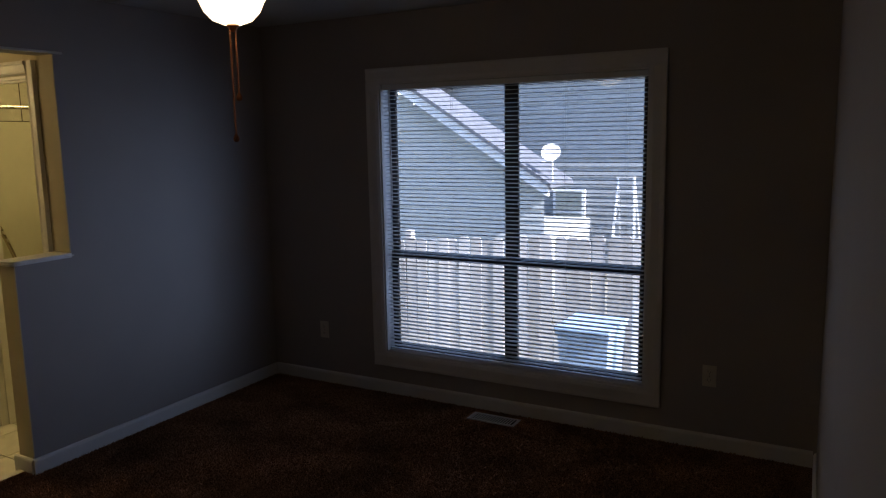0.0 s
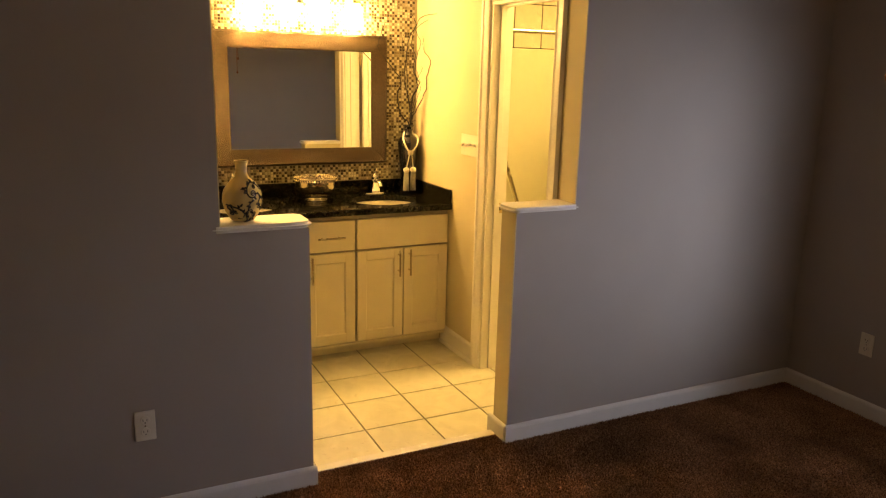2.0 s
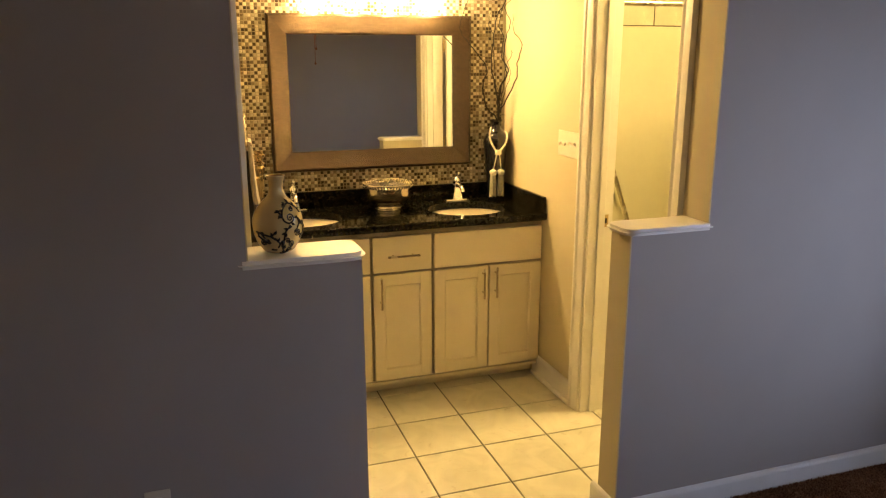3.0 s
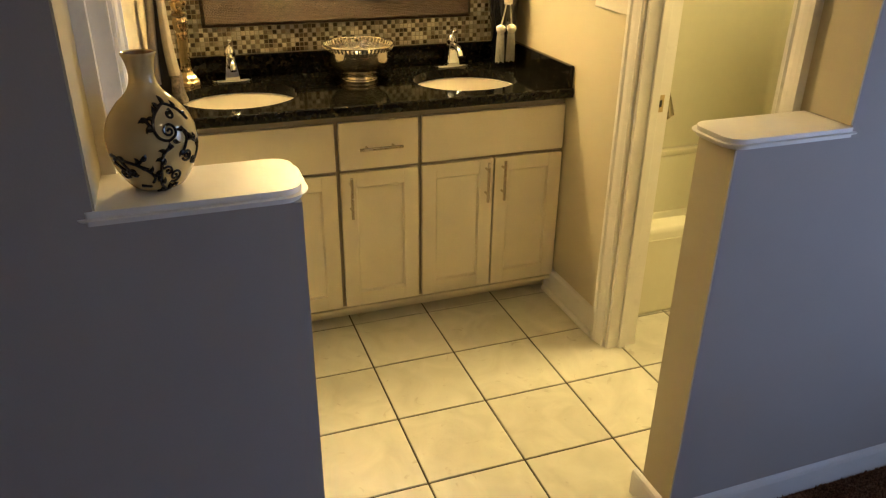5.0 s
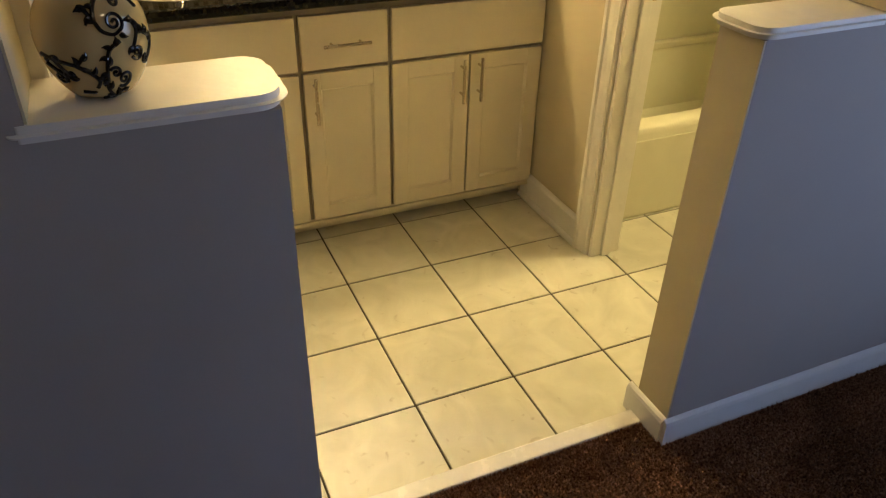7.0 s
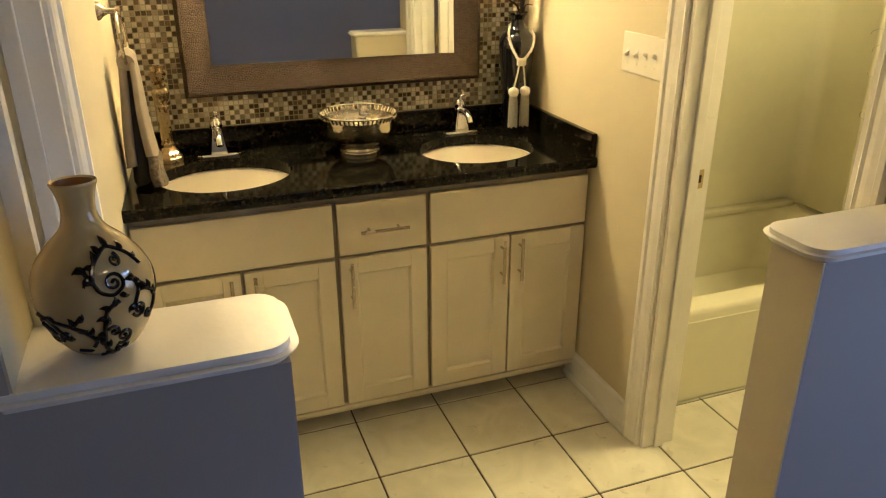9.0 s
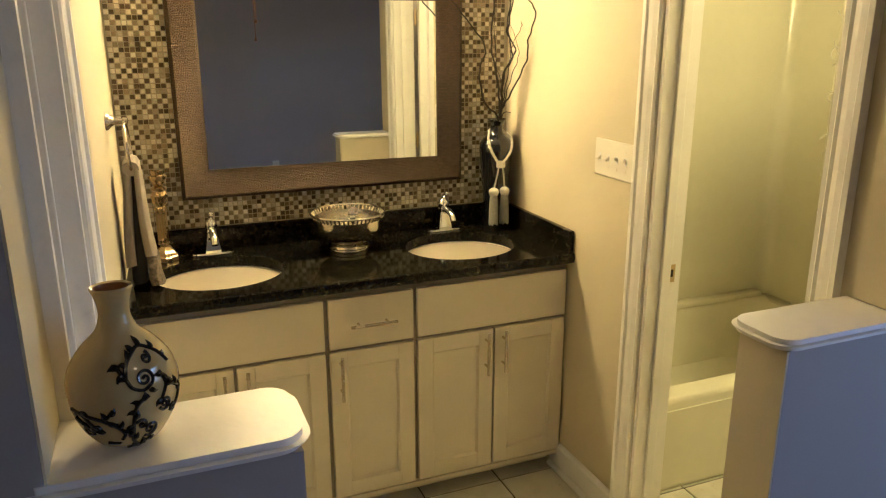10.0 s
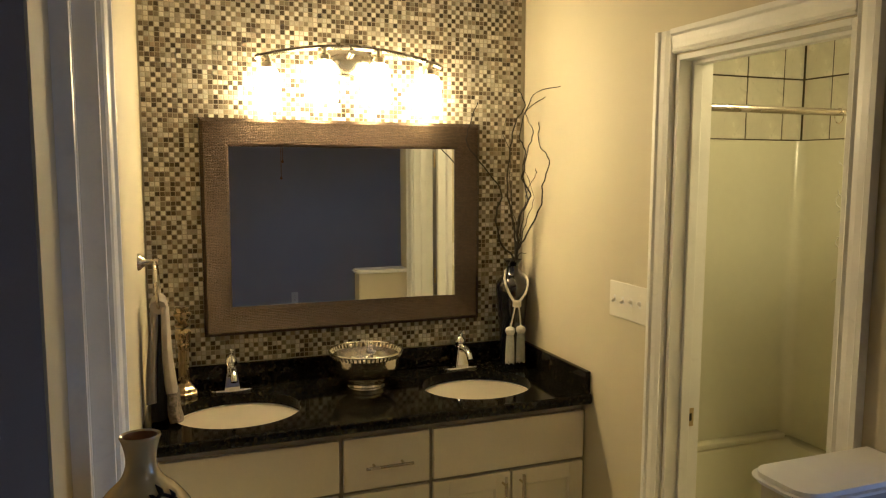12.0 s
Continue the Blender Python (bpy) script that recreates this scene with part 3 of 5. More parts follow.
# floor register
vent = thing("floor_vent", "white slotted metal floor register on the carpet", "floor vent")
bm = bmesh.new()
B(bm, -1.265, -0.97, 5.005, 5.017, 0.006, 0.012)
B(bm, -1.265, -0.97, 5.103, 5.115, 0.006, 0.012)
B(bm, -1.265, -1.250, 5.017, 5.103, 0.006, 0.012)
B(bm, -0.985, -0.97, 5.017, 5.103, 0.006, 0.012)
part("vent_frame", bm, TRIM, vent)
part("vent_well", box(-1.25, -0.985, 5.017, 5.103, 0.006, 0.0075), DARKSLOT, vent)
for k in range(16):
    part("vent_slat", box(-1.246 + k * 0.016, -1.2405 + k * 0.016, 5.018, 5.102, 0.008, 0.0115), TRIM, vent)


def outlet(m, label):
    """A duplex outlet; it faces -y before placing."""
    o = thing("wall_outlet", label, "outlet", "wall outlets")
    part("plate", box(-0.035, 0.035, -0.006, 0.0, -0.057, 0.057, bevel=0.003), PLASTIC, o)
    for dz in (-0.022, 0.022):
        f = part("receptacle", lathe(bmesh.new(), [(0.0165, 0), (0.0165, 0.0085), (0.015, 0.0095)], n=20), PLASTIC, o)
        f.matrix_local = pose(0, 0, dz, 90, 0, 0)
        part("slot", box(-0.0075, -0.0055, -0.0102, -0.0085, dz - 0.002, dz + 0.007), DARKSLOT, o)
        part("slot", box(0.0055, 0.0075, -0.0102, -0.0085, dz - 0.002, dz + 0.006), DARKSLOT, o)
        part("slot", box(-0.002, 0.002, -0.0102, -0.0085, dz - 0.010, dz - 0.006), DARKSLOT, o)
    part("screw", lathe(bmesh.new(), [(0.003, 0), (0.002, 0.001)], n=10), NICKEL, o).matrix_local = pose(0, -0.006, 0, 90, 0, 0)
    o.matrix_basis = m
    return o


outlet(pose(-2.43, YW, 0.372), "ivory duplex outlet on the window wall by the corner")
outlet(pose(0.05, YW, 0.40), "ivory duplex outlet on the wall beside the window")
outlet(pose(XP, 1.877, 0.384, 0, 0, 90), "ivory duplex outlet on the greige partition wall")
outlet(EAST @ pose(XR, 3.52, 0.385, 0, 0, -90), "ivory duplex outlet on the wall opposite the bathroom")

# ---- ceiling fan ----
fan = thing("ceiling_fan", "dark ceiling fan with a lit white bowl light", "ceiling fan", at=(-1.16, 3.18, 0))
part("canopy", lathe(bmesh.new(), [(0.075, 2.38), (0.075, 2.36), (0.05, 2.335), (0.015, 2.33)], n=32), ANTIQUE, fan, smooth=True)
part("motor", lathe(bmesh.new(), [(0.03, 2.345), (0.10, 2.335), (0.125, 2.31), (0.125, 2.255), (0.10, 2.225), (0.06, 2.215), (0.05, 2.19)], n=40), ANTIQUE, fan, "antique copper motor housing", True)
part("light_fitter", lathe(bmesh.new(), [(0.05, 2.195), (0.085, 2.185), (0.11, 2.165), (0.11, 2.155)], n=40), ANTIQUE, fan, smooth=True)
part("bowl_shade", lathe(bmesh.new(), [(0.0, 2.02), (0.03, 2.021), (0.065, 2.035), (0.090, 2.062), (0.105, 2.095), (0.122, 2.118), (0.138, 2.132), (0.140, 2.145), (0.11, 2.156)], n=40), FANGLOW, fan, "lit white glass bowl", True)
part("finial", lathe(bmesh.new(), [(0.0, 1.996), (0.008, 1.999), (0.013, 2.008), (0.020, 2.016), (0.02, 2.0205), (0.0, 2.0215)], n=20), ANTIQUE, fan, smooth=True)
for k in range(5):
    bm = bmesh.new()
    out = [(0.17, -0.045), (0.30, -0.062), (0.50, -0.068), (0.575, -0.060), (0.60, -0.03), (0.60, 0.03), (0.575, 0.060), (0.50, 0.068), (0.30, 0.062), (0.17, 0.045)]
    f = bm.faces.new([bm.verts.new((x, y, 0)) for x, y in out])
    g = bmesh.ops.extrude_face_region(bm, geom=[f])
    bmesh.ops.translate(bm, verts=[v for v in g["geom"] if isinstance(v, bmesh.types.BMVert)], vec=(0, 0, 0.007))
    bl = part("blade", bm, FANBLADE, fan)
    bl.matrix_local = pose(0, 0, 2.205, 0, 0, 5 + 72 * k) @ pose(0, 0, 0, 11, 0, 0)
    arm = part("blade_arm", tube(bmesh.new(), [(0.09, 0, 0), (0.14, 0, -0.01), (0.22, 0.0, -0.004)], [0.014, 0.012, 0.02], 8, 0.5), ANTIQUE, fan)
    arm.matrix_local = pose(0, 0, 2.205, 0, 0, 5 + 72 * k)
for (dx, dy, zb) in ((0.004, 0.006, 1.80), (-0.006, -0.008, 1.665)):
    bm = bmesh.new()
    zz = 2.0
    while zz > zb:
        lathe(bm, [(0, -0.0052), (0.0052, 0), (0, 0.0052)], (dx, dy, zz), 6)
        zz -= 0.0078
    ch = part("pull_chain", bm, ANTIQUE, fan)
    part("fob", lathe(bmesh.new(), [(0, -0.026), (0.008, -0.022), (0.011, -0.013), (0.007, -0.003), (0.003, 0.004), (0, 0.005)], (dx, dy, zb), 14), ANTIQUE, ch, smooth=True)

# ---- bath floor tiles (built last in the file), vanity ----
van = thing("vanity_cabinet", "cream double vanity cabinet with shaker doors and bar pulls", "cabinet")
CX = -4.128
part("body", box(XV + 0.004, CX - 0.020, YV, YR - 0.003, 0.09, 0.845), CABF, van, "cabinet carcass and face frame, darker than the fronts")
part("toe_kick", box(-4.55, -4.225, YV, YR - 0.003, 0.0, 0.0895), CAB, van)
part("bottom_rail", box(CX - 0.0199, CX - 0.006, YV, YR - 0.003, 0.070, 0.086, bevel=0.002), CAB, van)


def pull(parent, y, z, vertical):
    bm = bmesh.new()
    d = (0, 0, 1) if vertical else (0, 1, 0)
    c = Vector((CX + 0.030, y, z))
    v = Vector(d)
    tube(bm, [c - 0.078 * v, c + 0.078 * v], 0.0055, 12)
    for s in (-0.048, 0.048):
        tube(bm, [c + s * v - Vector((0.030, 0, 0)), c + s * v], 0.0042, 10)
    part("handle", bm, NICKEL, parent, "brushed nickel bar pull", True)


def flat_front(y0, y1, z0, z1):
    return part("drawer_front", box(CX - 0.019, CX, y0, y1, z0, z1, bevel=0.0025), CAB, van)


def shaker_door(y0, y1, z0, z1):
    bm = bmesh.new()
    s = 0.055
    x0, x1 = CX - 0.019, CX
    B(bm, x0, x1, y0, y0 + s, z0, z1, bevel=0.0018)
    B(bm, x0, x1, y1 - s, y1, z0, z1, bevel=0.0018)
    B(bm, x0, x1 - 0.0004, y0 + s, y1 - s, z0, z0 + s, bevel=0.0012)
    B(bm, x0, x1 - 0.0004, y0 + s, y1 - s, z1 - s, z1, bevel=0.0012)
    d = part("door", bm, CAB, van)
    bm = bmesh.new()
    B(bm, x0 + 0.002, x1 - 0.011, y0 + s - 0.004, y1 - s + 0.004, z0 + s - 0.004, z1 - s + 0.004)
    part("panel", bm, CAB, d)
    bm = bmesh.new()
    bead = [(0, 0), (0.008, 0), (0, 0.006)]
    a, b, c, e = (x1 - 0.011, y0 + s, z0 + s), (x1 - 0.011, y1 - s, z0 + s), (x1 - 0.011, y1 - s, z1 - s), (x1 - 0.011, y0 + s, z1 - s)
    moulding(bm, bead, a, b, (1, 0, 0), (0, 0, 1))
    moulding(bm, bead, e, c, (1, 0, 0), (0, 0, -1))
    moulding(bm, bead, a, e, (1, 0, 0), (0, 1, 0))
    moulding(bm, bead, b, c, (1, 0, 0), (0, -1, 0))
    part("bead", bm, CAB, d)
    return d


flat_front(2.232, 2.804, 0.645, 0.817)
dr = flat_front(2.819, 3.107, 0.645, 0.817)
pull(dr, 2.963, 0.725, False)
flat_front(3.122, 3.692, 0.645, 0.817)
for y0, y1, hy in ((2.232, 2.514, 2.484), (2.524, 2.804, 2.554), (2.819, 3.107, 2.851), (3.122, 3.404, 3.374), (3.411, 3.692, 3.441)):
    pull(shaker_door(y0, y1, 0.095, 0.632), hy, 0.548, True)

# granite top with two oval cut-outs
top = thing("granite_worktop", "polished black granite worktop with two oval cut-outs and a splash", "countertop")
SINKS = ((-4.345, 2.520), (-4.345, 3.368))
RX, RY = 0.180, 0.205


def holed_plate(bm, x0, x1, y0, y1, z0, z1, c, rx, ry, n=64):
    def rim(a):
        dx, dy = math.cos(a), math.sin(a)
        ks = [((x1 if dx > 0 else x0) - c[0]) / dx if abs(dx) > 1e-9 else 9e9, ((y1 if dy > 0 else y0) - c[1]) / dy if abs(dy) > 1e-9 else 9e9]
        k = min(ks)
        return c[0] + k * dx, c[1] + k * dy
    angs = sorted([2 * math.pi * k / n for k in range(n)] + [math.atan2(y - c[1], x - c[0]) % (2 * math.pi) for x in (x0, x1) for y in (y0, y1)])
    loops = []
    for z in (z0, z1):
        loops.append([bm.verts.new((*rim(a), z)) for a in angs])
        loops.append([bm.verts.new((c[0] + rx * math.cos(a), c[1] + ry * math.sin(a), z)) for a in angs])
    m = len(angs)
    for k in range(m):
        j = (k + 1) % m
        bm.faces.new((loops[2][k], loops[2][j], loops[3][j], loops[3][k]))
        bm.faces.new((loops[0][k], loops[1][k], loops[1][j], loops[0][j]))
        bm.faces.new((loops[1][k], loops[3][k], loops[3][j], loops[1][j]))
        bm.faces.new((loops[0][k], loops[0][j], loops[2][j], loops[2][k]))


bm = bmesh.new()
holed_plate(bm, XV + 0.003, -4.110, YV, 2.94, 0.849, 0.885, SINKS[0], RX, RY)
holed_plate(bm, XV + 0.003, -4.110, 2.94, YR - 0.003, 0.849, 0.885, SINKS[1], RX, RY)
edge = [(0, -0.036), (0.016, -0.036), (0.021, -0.032), (0.024, -0.018), (0.021, -0.004), (0.016, 0.0), (0, 0)]
moulding(bm, edge, (-4.110, YV, 0.885), (-4.110, YR - 0.003, 0.885), (1, 0, 0), (0, 0, 1))
part("slab", bm, GRANITE, top)
part("backsplash", box(XV + 0.003, XV + 0.023, YL + 0.003, YR - 0.024, 0.8855, 0.965, bevel=0.003), GRANITE, top)
part("side_splash", box(XV + 0.003, -4.098, YR - 0.023, YR - 0.003, 0.8855, 0.965, bevel=0.003), GRANITE, top)


def basin(c, label):
    s = thing("sink_basin", label, "sink", "undermount sinks", (c[0], c[1], 0.848))
    bm = bmesh.new()
    prof = [(1.10, 0.0), (1.02, 0.0), (1.0, -0.004), (0.96, -0.03), (0.88, -0.065), (0.72, -0.10), (0.48, -0.125), (0.2, -0.135), (0.11, -0.137)]
    inner = [(r, z) for r, z in prof]
    outer = [(r + 0.06, z - 0.012) for r, z in reversed(prof)]
    lathe(bm, inner + outer, n=56, sx=RX, sy=RY, cap=False)
    part("bowl", bm, PORCELAIN, s, smooth=True)
    part("drain", lathe(bmesh.new(), [(0, -0.1375), (0.020, -0.137), (0.026, -0.1345), (0.028, -0.138), (0.0, -0.145)], n=28), CHROME, s, "chrome drain", True)
    return s


basin(SINKS[0], "white oval undermount sink near the towel ring")
basin(SINKS[1], "white oval undermount sink near the tall vase")


def faucet(y):
    f = thing("faucet", "chrome single-lever faucet with a tapered body", "faucet", "basin faucets", (-4.566, y, 0.8855))
    part("deck_plate", rounded_slab(-0.026, 0.026, -0.075, 0.075, 0.0, 0.010, (0.024,) * 4, 0.003), CHROME, f, smooth=True)
    bm = bmesh.new()
    lv = [(0.0, 0.027, 0.026), (0.01, 0.027, 0.025), (0.06, 0.020, 0.017), (0.082, 0.018, 0.014)]
    rings = []
    for z, hx, hy in lv:
        rings.append([bm.verts.new((hx * sx, hy * sy, 0.010 + z)) for sx, sy in ((-1, -1), (1, -1), (1, 1), (-1, 1))])
    for a, b in zip(rings, rings[1:]):
        for k in range(4):
            bm.faces.new((a[k], a[(k + 1) % 4], b[(k + 1) % 4], b[k]))
    bm.faces.new(rings[0])
    bm.faces.new(rings[-1])
    bmesh.ops.bevel(bm, geom=[e for e in bm.edges if abs(e.verts[0].co.z - e.verts[1].co.z) > 1e-4], offset=0.004, segments=2, affect='EDGES')
    part("body", bm, CHROME, f)
    part("spout", tube(bmesh.new(), spline([(0.0, 0, 0.075), (0.04, 0, 0.088), (0.085, 0, 0.080), (0.102, 0, 0.058)], 6), [0.013] * 6 + [0.012] * 6 + [0.0115] * 7, 14), CHROME, f, smooth=True)
    part("dome", lathe(bmesh.new(), [(0.016, 0.090), (0.021, 0.100), (0.020, 0.116), (0.012, 0.126), (0.0, 0.128)], n=22), CHROME, f, smooth=True)
    part("lever", tube(bmesh.new(), spline([(-0.002, 0, 0.122), (0.006, 0, 0.140), (0.028, 0, 0.152), (0.040, 0, 0.153)], 5), [0.009] * 5 + [0.007] * 5 + [0.007, 0.0075, 0.008, 0.0085, 0.008, 0.004], 12, 0.8), CHROME, f, smooth=True)
    return f


faucet(2.520)
faucet(3.392)

# ---- mirror ----
mir = thing("wall_mirror", "rectangular wall mirror in a wide hammered bronze frame", "mirror")
MY0, MY1, MZ0, MZ1 = 2.437, 3.488, 1.074, 1.843
FW = 0.098
bm = bmesh.new()
fp = [(0.0, 0.0), (0.0, 0.030), (0.012, 0.038), (0.050, 0.030), (0.088, 0.020), (FW, 0.014), (FW, 0.0)]
corners = ((MY0, MZ0, 1, 1), (MY1, MZ0, -1, 1), (MY1, MZ1, -1, -1), (MY0, MZ1, 1, -1))
rings = [[bm.verts.new((XV + 0.006 + d, y + sy * w, z + sz * w)) for w, d in fp] for y, z, sy, sz in corners]
for k in range(4):
    a, b = rings[k], rings[(k + 1) % 4]
    for i in range(len(fp) - 1):
        bm.faces.new((a[i], b[i], b[i + 1], a[i + 1]))
part("frame", bm, HAMMERED, mir)
part("mirror_glass", box(XV + 0.007, XV + 0.014, MY0 + FW - 0.01, MY1 - FW + 0.01, MZ0 + FW - 0.01, MZ1 - FW + 0.01), MIRROR, mir).matrix_local = Matrix.Translation((XV + 0.010, 2.962, 1.458)) @ Matrix.Rotation(radians(-0.6), 4, "Z") @ Matrix.Rotation(radians(-0.55), 4, "Y") @ Matrix.Translation((-XV - 0.010, -2.962, -1.458))

# ---- vanity light ----
lamp = thing("vanity_light", "brushed nickel four-shade vanity light, switched on", "wall lamp")
LY = 2.968
LX = XV + 0.082
bp = part("backplate", lathe(bmesh.new(), [(1.0, 0.0), (1.0, 0.012), (0.9, 0.022), (0.55, 0.030), (0.0, 0.033)], n=40, sx=0.058, sy=0.095), NICKEL, lamp, smooth=True)
bp.matrix_local = pose(XV + 0.006, LY, 2.062, 0, 90, 0)
part("stem", tube(bmesh.new(), [(XV + 0.03, LY, 2.072), (LX, LY, 2.088)], 0.012, 12), NICKEL, lamp, smooth=True)
arc = [(LX, LY + 0.342 * t, 2.100 - 0.052 * t * t) for t in [k / 12 - 1 for k in range(25)]]
part("arched_bar", tube(bmesh.new(), arc, 0.011, 8, 0.45), NICKEL, lamp, smooth=True)
for dy in (-0.300, -0.101, 0.096, 0.294):
    zt = 2.100 - 0.052 * (dy / 0.342) ** 2
    sock = part("socket", lathe(bmesh.new(), [(0.008, zt - 0.002), (0.010, zt - 0.02), (0.021, zt - 0.026), (0.021, zt - 0.046)], (LX, LY + dy, 0), 20), NICKEL, lamp, smooth=True)
    z1 = zt - 0.044
    part("shade", lathe(bmesh.new(), [(0.020, z1), (0.036, z1 - 0.012), (0.043, z1 - 0.045), (0.046, z1 - 0.145), (0.043, z1 - 0.145), (0.038, z1 - 0.05)], (LX, LY + dy, 0), 28, cap=False), BULBGLOW, sock, "lit white glass shade", True)

# ---- interior doorways ----
DCAS = [(0, 0), (0.010, 0), (0.015, 0.006), (0.012, 0.014), (0.016, 0.030), (0.018, 0.048), (0.024, 0.054), (0.024, 0.068), (0, 0.068)]


def door_casing(y, out, x0, x1, zt):
    """Casing round a doorway in a wall along x, on the face y."""
    o = (0, out, 0)
    structure("door_casing", moulding(bmesh.new(), DCAS, (x0 - 0.004, y, 0), (x0 - 0.004, y, zt + 0.072), o, (-1, 0, 0)), JAMB)
    structure("door_casing", moulding(bmesh.new(), DCAS, (x1 + 0.004, y, 0), (x1 + 0.004, y, zt + 0.072), o, (1, 0, 0)), JAMB)
    structure("door_casing", moulding(bmesh.new(), DCAS, (x0 - 0.003, y, zt + 0.004), (x1 + 0.003, y, zt + 0.004), o, (0, 0, 1)), JAMB)


def door_frame(y0, y1, x0, x1, zt, stop0, stop1):
    """Jamb boards and stops lining a doorway."""
    t = 0.016
    for a, b in ((x0, x0 + t), (x1 - t, x1)):
        structure("door_jamb", box(a + 0.001, b - 0.001, y0 - 0.002, y1 + 0.002, 0, zt - 0.001, bevel=0.001), JAMB)
    structure("door_jamb", box(x0 + t, x1 - t, y0 - 0.002, y1 + 0.002, zt - t, zt - 0.001), JAMB)
    structure("door_stop", box(x0 + t, x0 + t + 0.011, stop0, stop1, 0, zt - t, bevel=0.002), JAMB)
    structure("door_stop", box(x1 - t - 0.011, x1 - t, stop0, stop1, 0, zt - t, bevel=0.002), JAMB)
    structure("door_stop", box(x0 + t + 0.011, x1 - t - 0.011, stop0, stop1, zt - t - 0.011, zt - t, bevel=0.002), JAMB)


door_casing(YR, -1, -3.694, -3.098, 1.995)
door_frame(YR, YR + 0.115, -3.694, -3.098, 1.995, YR + 0.040, YR + 0.072)
before = set(scene.objects)
door_casing(YL, 1, -3.55, -3.11, 2.02)
door_frame(YL - 0.115, YL, -3.55, -3.11, 2.02, YL - 0.072, YL - 0.040)
for ob in [o for o in scene.objects if o not in before]:
    aside(ob, SIDE)


def strike_plate(x, y, z, name_label):
    s = thing("strike_plate", name_label, "strike plate", "door strike plates")
    bm = bmesh.new()
    B(bm, x, x + 0.002, y - 0.014, y - 0.008, z - 0.028, z + 0.028)
    B(bm, x, x + 0.002, y + 0.008, y + 0.014, z - 0.028, z + 0.028)
    B(bm, x, x + 0.002, y - 0.008, y + 0.008, z - 0.028, z - 0.012)
    B(bm, x, x + 0.002, y - 0.008, y + 0.008, z + 0.012, z + 0.028)
    part("plate", bm, BRASS, s)
    part("latch_hole", box(x, x + 0.0006, y - 0.008, y + 0.008, z - 0.012, z + 0.012), DARKSLOT, s)
    return s


strike_plate(-3.6775, YR + 0.080, 0.925, "worn brass strike plate on the tub-room jamb")
aside(strike_plate(-3.5335, YL - 0.092, 0.925, "worn brass strike plate on the closet jamb"), SIDE)

door = tagged(new("door_1"), "white panel door standing open into the tub room", "door", kind="structure")
part("slab", box(-3.160, -3.126, YR + 0.136, YR + 0.65, 0.012, 1.975, bevel=0.002), JAMB, door)
for z in (0.25, 1.05, 1.75):
    h = part("hinge", tube(bmesh.new(), [(-3.122, YR + 0.126, z - 0.045), (-3.122, YR + 0.126, z + 0.045)], 0.006, 10), BRASS, door, "brass hinge", True)

# switch plate with four toggles
sw = thing("light_switch", "ivory four-gang toggle switch plate on the cream wall", "light switch")
SX0, SX1, SZ0, SZ1 = -3.992, -3.784, 1.188, 1.306
part("plate", box(SX0, SX1, YR - 0.006, YR - 0.0005, SZ0, SZ1, bevel=0.003), PLASTIC, sw)
for k in range(4):
    x = SX0 + 0.031 + k * 0.046
    up = 1 if k < 2 else -1
    t = part("toggle", box(-0.004, 0.004, -0.016, 0.0, -0.005, 0.005, bevel=0.0015), PLASTIC, sw)
    t.matrix_local = pose(x, YR - 0.004, 1.248, 28 * up, 0, 0)
    part("toggle_slot", box(x - 0.006, x + 0.006, YR - 0.0068, YR - 0.006, 1.236, 1.260), TRIM, sw)
    for dz in (-0.030, 0.030):
        part("screw", box(x - 0.002, x + 0.002, YR - 0.0072, YR - 0.006, 1.246 + dz, 1.250 + dz), PLASTIC, sw)

# ---- tub and surround ----
tub = thing("bathtub", "cream acrylic bathtub with a straight apron", "bathtub")
TX0, TX1, TY0, TY1 = XV + 0.004, -3.856, YR + 0.119, 5.165
bm = bmesh.new()


def rr_loop(bm, x0, x1, y0, y1, r, z, n=6):
    vs = []
    for (cx, cy, a0) in ((x0 + r, y0 + r, 180), (x1 - r, y0 + r, 270), (x1 - r, y1 - r, 0), (x0 + r, y1 - r, 90)):
        for k in range(n + 1):
            a = radians(a0 + 90 * k / n)
            vs.append(bm.verts.new((cx + r * math.cos(a), cy + r * math.sin(a), z)))
    return vs


loops = [rr_loop(bm, TX0, TX1, TY0, TY1, 0.004, 0.0), rr_loop(bm, TX0, TX1, TY0, TY1, 0.004, 0.352), rr_loop(bm, TX0 + 0.004, TX1 - 0.004, TY0 + 0.004, TY1 - 0.004, 0.006, 0.368), rr_loop(bm, TX0 + 0.012, TX1 - 0.012, TY0 + 0.012, TY1 - 0.012, 0.01, 0.375),
         rr_loop(bm, TX0 + 0.06, TX1 - 0.085, TY0 + 0.09, TY1 - 0.09, 0.10, 0.375), rr_loop(bm, TX0 + 0.072, TX1 - 0.097, TY0 + 0.105, TY1 - 0.105, 0.10, 0.360),
         rr_loop(bm, TX0 + 0.10, TX1 - 0.125, TY0 + 0.17, TY1 - 0.20, 0.12, 0.10), rr_loop(bm, TX0 + 0.15, TX1 - 0.17, TY0 + 0.25, TY1 - 0.28, 0.12, 0.055)]
for a, b in zip(loops, loops[1:]):
    for k in range(len(a)):
        j = (k + 1) % len(a)
        bm.faces.new((a[k], a[j], b[j], b[k]))
bm.faces.new(loops[-1])
bm.faces.new(loops[0])
part("shell", bm, ACRYLIC, tub, smooth=True)
part("apron_panel", box(TX1 + 0.0005, TX1 + 0.006, TY0 + 0.02, TY1 - 0.02, 0.010, 0.330, bevel=0.002), ACRYLIC, tub)
